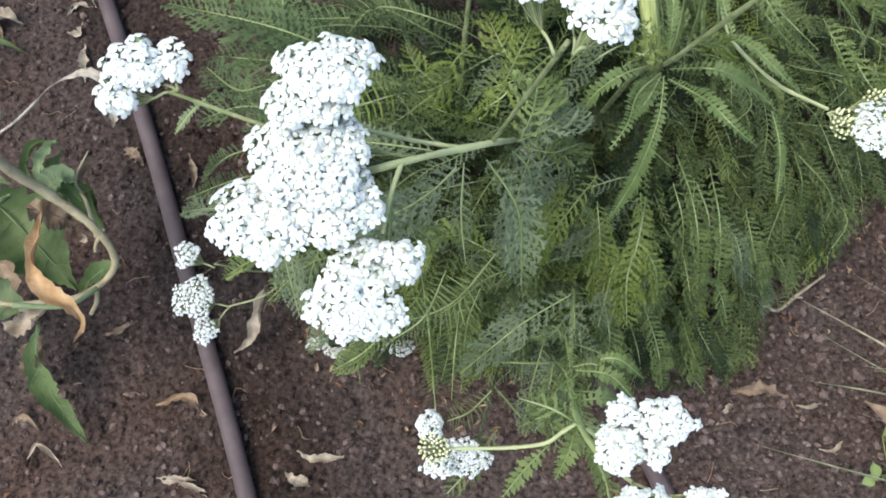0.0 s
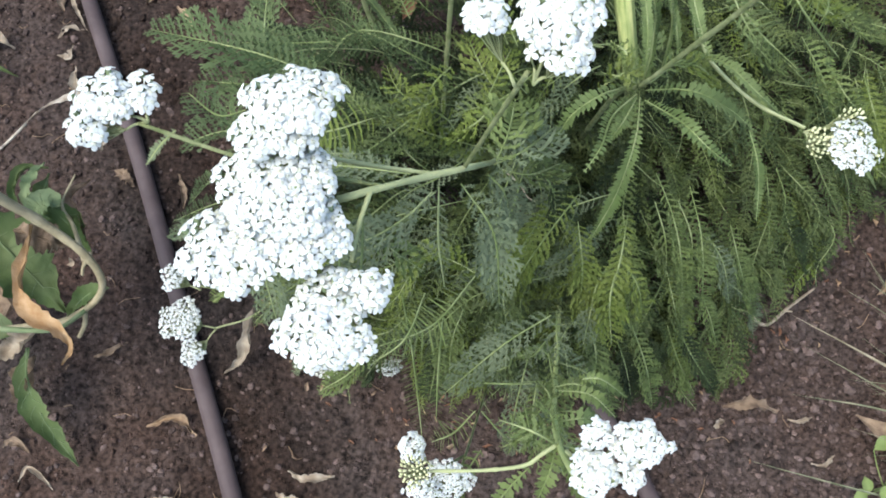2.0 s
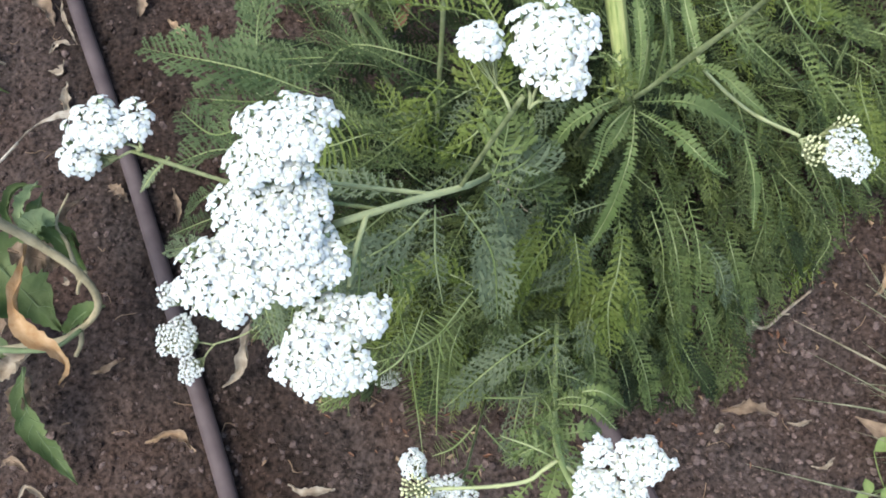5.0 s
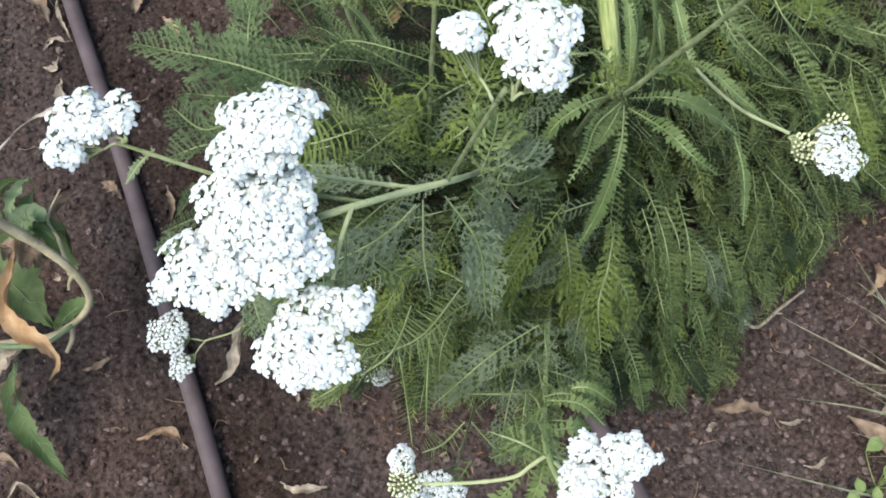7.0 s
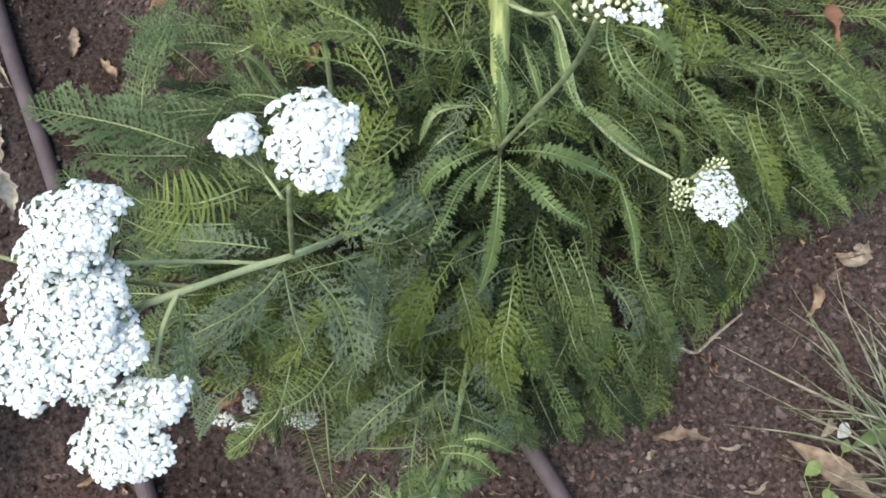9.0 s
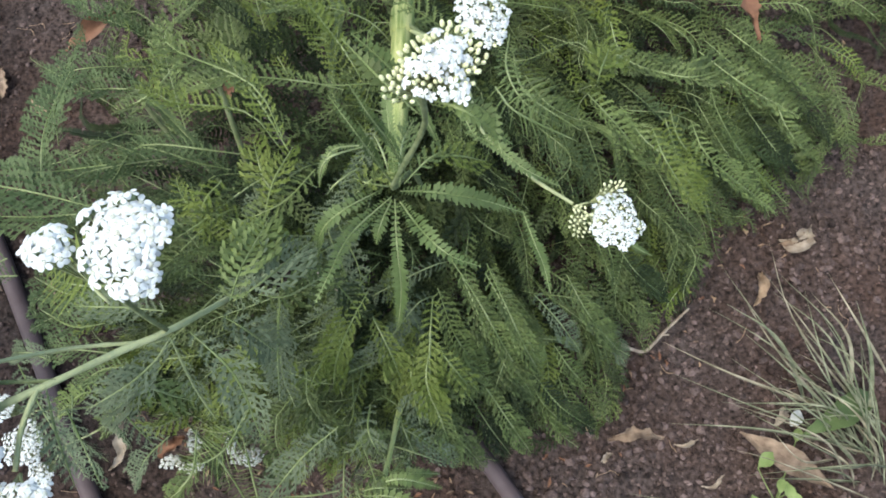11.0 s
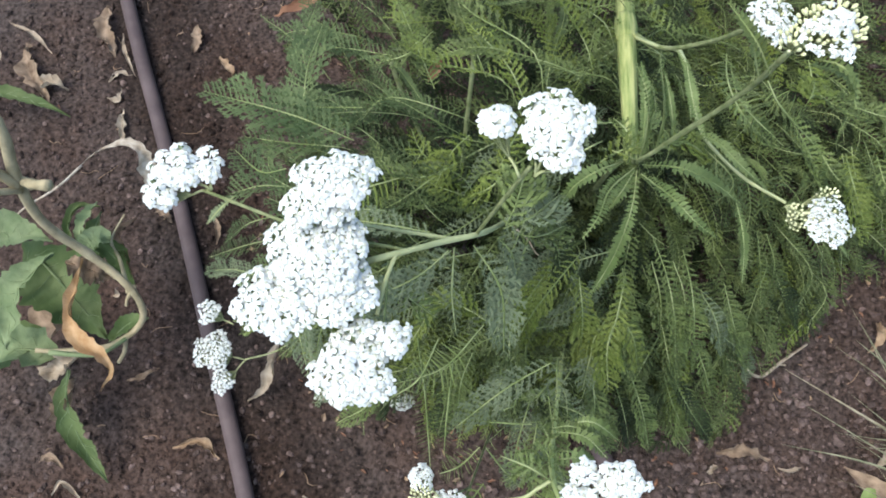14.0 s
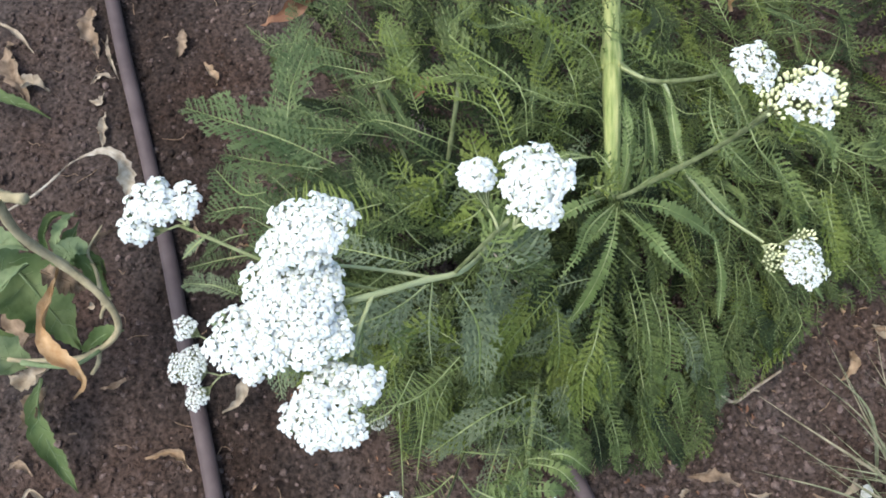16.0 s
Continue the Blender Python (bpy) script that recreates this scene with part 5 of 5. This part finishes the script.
dry_leaf(PALE, 0.010, 1.6, (-0.227, 0.042, 0.010), (-0.208, 0.036, 0.014), (-0.186, 0.022, 0.010))
dry_leaf(DRY, 0.009, 1.2, (-0.251, 0.410, 0.010), (-0.241, 0.389, 0.014), (-0.241, 0.366, 0.010))
dry_leaf(DRY, 0.016, 0.6, (-0.326, 0.414, 0.014), (-0.309, 0.401, 0.022), (-0.302, 0.393, 0.014))
dry_leaf(PALE, 0.017, 1.3, (-0.174, 0.176, 0.012), (-0.149, 0.193, 0.035), (-0.129, 0.234, 0.090))
dry_leaf(DRY, 0.017, 0.9, (0.371, 0.148, 0.010), (0.399, 0.151, 0.018), (0.431, 0.142, 0.010))
dry_leaf(TAN, 0.016, 1.1, (0.575, 0.312, 0.012), (0.565, 0.292, 0.030), (0.559, 0.275, 0.012))
dry_leaf(PALE, 0.020, 1.0, (0.605, 0.349, 0.010), (0.619, 0.336, 0.022), (0.644, 0.361, 0.014))
leaf_thing("dry_leaf", "long smooth grey-brown dead leaf lying beside grass", "dry leaf", DRY, 0.027, 0.6, [(0.510, 0.140, 0.012), (0.548, 0.107, 0.024), (0.594, 0.072, 0.012)], "dry leaves on the soil", 0.12)
dry_leaf(PALE, 0.007, 1.4, (0.441, 0.135, 0.010), (0.454, 0.133, 0.014), (0.468, 0.137, 0.010))
dry_leaf(PALE, 0.006, 1.4, (0.462, 0.089, 0.010), (0.474, 0.088, 0.014), (0.489, 0.098, 0.010))
dry_leaf(PALE, 0.008, 1.0, (0.359, 0.123, 0.010), (0.365, 0.130, 0.014), (0.374, 0.133, 0.010))
dry_leaf(PALE, 0.012, 1.0, (0.553, 0.143, 0.010), (0.559, 0.153, 0.020), (0.569, 0.158, 0.010))
dry_leaf(DRY, 0.014, 1.4, (0.602, 0.343, 0.010), (0.611, 0.342, 0.020), (0.643, 0.347, 0.010))
dry_leaf(DRY, 0.010, 1.0, (-0.402, 0.092, 0.010), (-0.392, 0.100, 0.014), (-0.373, 0.087, 0.010))
dry_leaf(PALE, 0.010, 1.0, (-0.244, 0.042, 0.010), (-0.224, 0.040, 0.014), (-0.202, 0.040, 0.010))
withered(ORANGE, 0.016, 0.9, (0.308, 0.588, 0.325), (0.309, 0.560, 0.335), (0.318, 0.548, 0.320))
withered(RUST, 0.016, 0.7, (0.541, 0.552, 0.200), (0.537, 0.520, 0.210), (0.542, 0.495, 0.200))
withered(RUST, 0.022, 0.7, (-0.177, 0.626, 0.120), (-0.139, 0.629, 0.140), (-0.115, 0.671, 0.120))
withered(RUST, 0.016, 0.7, (-0.068, 0.176, 0.140), (-0.052, 0.182, 0.150), (-0.042, 0.189, 0.140))
withered(RUST, 0.014, 0.7, (0.022, 0.495, 0.200), (0.030, 0.505, 0.210), (0.036, 0.528, 0.200))

twig = tube(Shape(), [(0.363, 0.253, 0.055), (0.390, 0.247, 0.035), (0.417, 0.238, 0.012), (0.428, 0.238, 0.008), (0.440, 0.247, 0.009), (0.452, 0.257, 0.009), (0.483, 0.279, 0.011)], uneven([0.0026, 0.0024, 0.0018, 0.0021, 0.0013], 40, 5, 0.10, 5), 8, 40, 0, 0.06)
tube(twig, [(0.448, 0.253, 0.009), (0.455, 0.252, 0.012)], [0.0013, 0.0008], 5, 4)
tagged(new("dry_twig", twig.mesh("dry_twig", [PALE])), "bent pale dry twig lying on soil", "twig")
chip = Shape()
blade_leaf(chip, [(0.567, 0.140, 0.006), (0.573, 0.147, 0.010), (0.580, 0.156, 0.006)], 0.014, 0.2, 0.05, 8, 0.5)
tagged(new("white_scrap", chip.mesh("white_scrap", [FADED])), "small white scrap among grass blades", "scrap")

# ---- long dry leaf ----
strand = thing("withered_blade", "long withered pale leaf arching above the soil", "dry leaf")
part("stalk", tube(Shape(), [(-0.392, 0.312, 0.19), (-0.376, 0.325, 0.200), (-0.344, 0.351, 0.203), (-0.325, 0.376, 0.203)], [0.0009, 0.0014], 6, 16), [STRAW], strand)
part("blade", blade_leaf(Shape(), [(-0.344, 0.351, 0.203), (-0.313, 0.391, 0.203), (-0.288, 0.406, 0.200), (-0.271, 0.399, 0.190), (-0.270, 0.386, 0.168), (-0.276, 0.374, 0.150)], 0.0165, 0.5, 0.15, 40, 0.76, 0.8, crumple=0.5), [STRAW], strand)

# ---- broad-leaved weed ----
weed = thing("broadleaf_weed", "straggly weed with bent woody stem and drooping toothed leaves", "weed")


def weed_part(name, points, radii, label="", n=18):
    part(name, tube(Shape(), points, uneven(radii, n * 2, int(abs(points[0][0]) * 1e4), 0.045, max(1, n // 8)), 10, n * 2, 0, 0.05), [BARK], weed, label)


def weed_leaf(mat, width, *points, curl=0.4, teeth=0.035, label="", twist=0.5, at=0.45):
    dry = mat in (PALE, DRY, ORANGE)
    sheet = blade_leaf(Shape(), points, width, curl, 0.09, 34, at, twist, teeth, crumple=0.5 if dry else 0.34)
    grid = sheet.v[0].reshape(34, 7, 3)
    leaf = part("leaf", sheet, [mat], weed, label)
    rib_mat = mat if dry else WEED_PALE
    part("midrib", tube(Shape(), [(x, y, z - 0.0006) for x, y, z in points], [0.0011, 0.0009, 0.0004], 5, 14), [rib_mat], leaf)
    if width > 0.02 and not dry:
        # Side veins that run forwards from the midrib, alternating.
        for k in range(3, 26, 4):
            for side, row in ((1, k), (-1, k + 2)):
                line = [grid[row + j, 3 + side * j] + (0, 0, 0.0002) for j in range(3)] + [grid[row + 4, 3 + side * 3] * 0.4 + grid[row + 3, 3 + side * 2] * 0.6]
                part("vein", tube(Shape(), line, [0.0005, 0.0003, 0.00015], 4, 7, cap=False), [rib_mat], leaf)


weed_part("stem", [(-0.68, 0.47, 0.0), (-0.60, 0.45, 0.25), (-0.45, 0.40, 0.40), (-0.345, 0.35, 0.425), (-0.305, 0.330, 0.425), (-0.290, 0.320, 0.420), (-0.283, 0.309, 0.400), (-0.296, 0.295, 0.350), (-0.298, 0.279, 0.290), (-0.277, 0.268, 0.240), (-0.249, 0.249, 0.215), (-0.239, 0.231, 0.190), (-0.250, 0.217, 0.170), (-0.276, 0.200, 0.162), (-0.305, 0.196, 0.158), (-0.335, 0.193, 0.152), (-0.355, 0.193, 0.152)], [0.007, 0.007, 0.006, 0.0054, 0.0053, 0.005, 0.0047, 0.0042, 0.0032, 0.0022], "bent brownish woody stem", 60)
weed_part("branch", [(-0.296, 0.296, 0.345), (-0.280, 0.290, 0.352), (-0.264, 0.288, 0.356)], [0.0042, 0.0042, 0.0048], "cut brownish side branch", 8)
weed_part("branch", [(-0.340, 0.300, 0.41), (-0.316, 0.296, 0.400), (-0.301, 0.291, 0.380), (-0.296, 0.291, 0.345)], [0.004, 0.0042], "", 12)
weed_part("branch", [(-0.340, 0.266, 0.39), (-0.317, 0.269, 0.380), (-0.300, 0.276, 0.365), (-0.296, 0.289, 0.34)], [0.0028, 0.003], "", 12)
weed_part("shoot", [(-0.250, 0.244, 0.205), (-0.262, 0.275, 0.212), (-0.272, 0.292, 0.216), (-0.262, 0.318, 0.222)], [0.0026, 0.0018, 0.0012, 0.0007], "thin shrivelled side shoot", 12)
weed_part("branch", [(-0.243, 0.250, 0.21), (-0.250, 0.238, 0.205), (-0.252, 0.232, 0.20)], [0.002, 0.0014], "", 6)
weed_part("branch", [(-0.262, 0.210, 0.165), (-0.262, 0.196, 0.16), (-0.270, 0.186, 0.15)], [0.0024, 0.0018], "", 6)
weed_leaf(ORANGE, 0.017, (-0.302, 0.276, 0.205), (-0.301, 0.245, 0.207), (-0.302, 0.220, 0.205), (-0.290, 0.197, 0.200), (-0.270, 0.184, 0.193), (-0.266, 0.172, 0.17), (-0.282, 0.160, 0.15), curl=0.8, teeth=0.02, label="withered orange-brown curled leaf", twist=1.0)
weed_leaf(WEED, 0.070, (-0.385, 0.300, 0.17), (-0.355, 0.275, 0.165), (-0.330, 0.250, 0.150), (-0.293, 0.212, 0.135), curl=0.35, teeth=0.02, label="broad drooping green leaf", twist=0.2)
weed_leaf(WEED_PALE, 0.036, (-0.430, 0.272, 0.205), (-0.400, 0.288, 0.215), (-0.370, 0.296, 0.212), (-0.335, 0.292, 0.205), curl=0.5)
weed_leaf(WEED_PALE, 0.036, (-0.312, 0.268, 0.24), (-0.325, 0.250, 0.243), (-0.344, 0.226, 0.23), (-0.360, 0.185, 0.195), curl=0.5, label="pale green toothed leaf")
weed_leaf(WEED_PALE, 0.050, (-0.335, 0.190, 0.135), (-0.362, 0.194, 0.15), (-0.390, 0.190, 0.15), (-0.440, 0.178, 0.13), curl=0.6, label="pale green folded leaf")
weed_leaf(WEED, 0.055, (-0.365, 0.220, 0.125), (-0.40, 0.205, 0.115), (-0.43, 0.18, 0.10), (-0.46, 0.15, 0.07), curl=0.3)
weed_leaf(WEED, 0.026, (-0.352, 0.186, 0.085), (-0.356, 0.155, 0.065), (-0.346, 0.120, 0.040), (-0.314, 0.074, 0.014), curl=0.6, label="long green leaf drooping to the soil")
weed_leaf(WEED, 0.011, (-0.300, 0.280, 0.23), (-0.318, 0.305, 0.215), (-0.312, 0.325, 0.215), (-0.296, 0.331, 0.205), curl=1.0)
weed_leaf(WEED_PALE, 0.015, (-0.299, 0.285, 0.225), (-0.296, 0.300, 0.232), (-0.295, 0.312, 0.23), (-0.292, 0.330, 0.22), curl=0.5, label="small pale green leaf")
weed_leaf(WEED, 0.018, (-0.292, 0.282, 0.215), (-0.276, 0.283, 0.215), (-0.262, 0.268, 0.20), (-0.252, 0.245, 0.185), curl=0.7)
weed_leaf(DRY, 0.014, (-0.256, 0.262, 0.19), (-0.268, 0.285, 0.19), (-0.279, 0.308, 0.19), (-0.268, 0.330, 0.18), curl=1.3, teeth=0.02, label="shrivelled brown leaf")
weed_leaf(WEED, 0.018, (-0.240, 0.228, 0.172), (-0.262, 0.222, 0.165), (-0.285, 0.206, 0.150), curl=0.4, teeth=0.02)
weed_leaf(PALE, 0.030, (-0.312, 0.200, 0.140), (-0.325, 0.186, 0.135), (-0.342, 0.176, 0.130), (-0.362, 0.180, 0.130), curl=0.8, teeth=0.02, label="withered pale leaf")
weed_leaf(DRY, 0.030, (-0.350, 0.180, 0.07), (-0.362, 0.160, 0.05), (-0.380, 0.128, 0.020), curl=0.8, teeth=0.02, label="withered brown leaf")
weed_leaf(DRY, 0.036, (-0.315, 0.262, 0.14), (-0.325, 0.285, 0.13), (-0.310, 0.292, 0.13), curl=0.9, teeth=0.02, label="withered brown leaf")
weed_leaf(DRY, 0.05, (-0.37, 0.25, 0.08), (-0.40, 0.235, 0.05), (-0.43, 0.23, 0.03), curl=0.7, teeth=0.02, label="withered brown leaf")
weed_leaf(WEED, 0.021, (-0.620, 0.530, 0.02), (-0.575, 0.545, 0.035), (-0.520, 0.545, 0.035), (-0.455, 0.528, 0.018), curl=0.5, teeth=0.02, label="narrow green leaf low over the soil")
weed_leaf(DRY, 0.036, (-0.326, 0.276, 0.190), (-0.309, 0.273, 0.180), (-0.287, 0.269, 0.160), curl=0.6, teeth=0.03, label="withered brown leaf")
weed_leaf(WEED, 0.016, (-0.296, 0.281, 0.210), (-0.289, 0.300, 0.220), (-0.286, 0.320, 0.220), curl=0.6, teeth=0.03)
weed_leaf(WEED_PALE, 0.022, (-0.291, 0.275, 0.225), (-0.279, 0.290, 0.230), (-0.271, 0.289, 0.220), curl=0.6, teeth=0.03, label="small pale green leaf")
weed_leaf(WEED, 0.024, (-0.303, 0.281, 0.200), (-0.278, 0.288, 0.200), (-0.263, 0.269, 0.180), curl=0.6, teeth=0.03)
part("leaf_stalk", tube(Shape(), [(-0.258, 0.206, 0.172), (-0.278, 0.189, 0.175), (-0.300, 0.186, 0.178), (-0.327, 0.187, 0.178)], [0.0022, 0.0020, 0.0024, 0.003], 8, 16), [WEED_PALE], weed, "pale green leaf stalk")
part("bract", blade_leaf(Shape(), [(-0.259, 0.244, 0.215), (-0.259, 0.241, 0.205), (-0.267, 0.241, 0.200)], 0.006, 0.6, 0.1, 8), [PALE], weed, "small dry bract")

# ---- grass tuft and seedling ----
tuft = thing("grass_tuft", "tuft of thin grey-green grass blades rooted in soil", "grass")


def blade(width, *points):
    sh = blade_leaf(Shape(), points, width * 1.45, 0.9, 0.0, 14, 0.3, 0.6)
    part("blade", sh, [GRASS_DRY if int(points[-1][0] * 1000 + points[0][1] * 1000) % 4 == 0 else GRASS], tuft)


blade(0.0022, (0.642, 0.108, 0.000), (0.541, 0.226, 0.080), (0.503, 0.309, 0.080))
blade(0.0026, (0.635, 0.118, 0.000), (0.540, 0.205, 0.090), (0.518, 0.290, 0.070))
blade(0.0024, (0.657, 0.130, 0.000), (0.553, 0.233, 0.110), (0.550, 0.323, 0.100))
blade(0.0022, (0.643, 0.123, 0.000), (0.543, 0.212, 0.080), (0.488, 0.269, 0.060))
blade(0.0036, (0.652, 0.134, 0.000), (0.507, 0.189, 0.070), (0.434, 0.241, 0.050))
blade(0.0018, (0.637, 0.112, 0.000), (0.515, 0.161, 0.060), (0.433, 0.205, 0.070))
blade(0.0028, (0.650, 0.104, 0.000), (0.521, 0.138, 0.060), (0.426, 0.156, 0.050))
blade(0.0020, (0.627, 0.122, 0.000), (0.575, 0.198, 0.100), (0.583, 0.274, 0.080))
blade(0.0022, (0.653, 0.136, 0.000), (0.575, 0.223, 0.090), (0.540, 0.298, 0.090))
blade(0.0030, (0.688, 0.175, 0.000), (0.630, 0.243, 0.070), (0.621, 0.292, 0.060))
blade(0.0020, (0.569, 0.048, 0.000), (0.476, 0.065, 0.040), (0.375, 0.092, 0.030))
blade(0.0020, (0.636, 0.056, 0.000), (0.528, 0.106, 0.050), (0.484, 0.125, 0.040))
blade(0.0022, (0.654, 0.098, 0.000), (0.602, 0.114, 0.030), (0.566, 0.130, 0.040))
blade(0.0024, (0.640, 0.114, 0.000), (0.540, 0.189, 0.100), (0.509, 0.239, 0.080))
blade(0.0024, (0.637, 0.103, 0.000), (0.556, 0.153, 0.080), (0.495, 0.214, 0.070))
blade(0.0022, (0.644, 0.117, 0.000), (0.569, 0.193, 0.100), (0.550, 0.245, 0.110))
blade(0.0028, (0.628, 0.092, 0.000), (0.581, 0.130, 0.060), (0.563, 0.180, 0.080))
blade(0.0024, (0.653, 0.095, 0.000), (0.598, 0.162, 0.100), (0.587, 0.215, 0.120))
blade(0.0024, (0.644, 0.084, 0.000), (0.606, 0.161, 0.100), (0.607, 0.213, 0.120))
blade(0.0022, (0.631, 0.103, 0.000), (0.556, 0.150, 0.050), (0.527, 0.181, 0.070))
blade(0.0022, (0.629, 0.075, 0.000), (0.565, 0.085, 0.030), (0.511, 0.092, 0.040))
blade(0.0026, (0.660, 0.118, 0.000), (0.586, 0.198, 0.090), (0.568, 0.234, 0.080))
blade(0.0042, (0.590, 0.160, 0.000), (0.540, 0.223, 0.090), (0.490, 0.262, 0.110))
blade(0.0050, (0.640, 0.110, 0.000), (0.630, 0.190, 0.080), (0.612, 0.250, 0.120))
blade(0.0046, (0.632, 0.150, 0.000), (0.604, 0.214, 0.100), (0.570, 0.262, 0.120))
part("blade", blade_leaf(Shape(), [(0.655, 0.165, 0.020), (0.600, 0.146, 0.055), (0.560, 0.128, 0.040)], 0.030, 0.4, 0.08, 20, 0.45, 0.3, crumple=0.15), [WEED], tuft, "broad dark green leaf among the blades")
sway = np.random.default_rng(31)
for _ in range(30):
    bx, by = sway.normal(0.645, 0.018), sway.normal(0.105, 0.022)
    a, ln = sway.normal(2.45, 0.35), sway.uniform(0.08, 0.17)
    ex, ey = bx + math.cos(a) * ln, by + math.sin(a) * ln
    blade(sway.uniform(0.0014, 0.0024), (bx, by, 0.0), (bx * 0.5 + ex * 0.5 + sway.normal(0, 0.012), by * 0.5 + ey * 0.5 + sway.normal(0, 0.012), ln * 0.5), (ex, ey, ln * sway.uniform(0.15, 0.6)))

seedling = thing("seedling_weed", "small seedling with round light green leaves in soil", "weed")


def disc(size, at):
    g = np.random.default_rng(int(at[0] * 1000))
    a = g.uniform(0, 6.3)
    end = (at[0] + math.cos(a) * size * 0.7, at[1] + math.sin(a) * size * 0.7, at[2])
    start = (at[0] - math.cos(a) * size * 0.7, at[1] - math.sin(a) * size * 0.7, at[2] - 0.002)
    leaf = part("leaf", blade_leaf(Shape(), [start, at, end], size * 0.95, 0.3, 0.03, 14, 0.55), [SEEDLING], seedling)
    part("leaf_stalk", tube(Shape(), [(0.535, 0.066, 0.0), (start[0] * 0.5 + 0.2675, start[1] * 0.5 + 0.033, 0.012), start], [0.0008, 0.0006], 5, 8), [SEEDLING], leaf)


disc(0.016, (0.524, 0.109, 0.030))
disc(0.012, (0.536, 0.082, 0.025))
disc(0.012, (0.546, 0.068, 0.030))
disc(0.014, (0.557, 0.057, 0.020))
disc(0.013, (0.507, 0.067, 0.020))
disc(0.012, (0.518, 0.059, 0.030))
disc(0.012, (0.567, 0.131, 0.020))
disc(0.013, (0.541, 0.076, 0.030))
disc(0.013, (0.500, 0.058, 0.020))
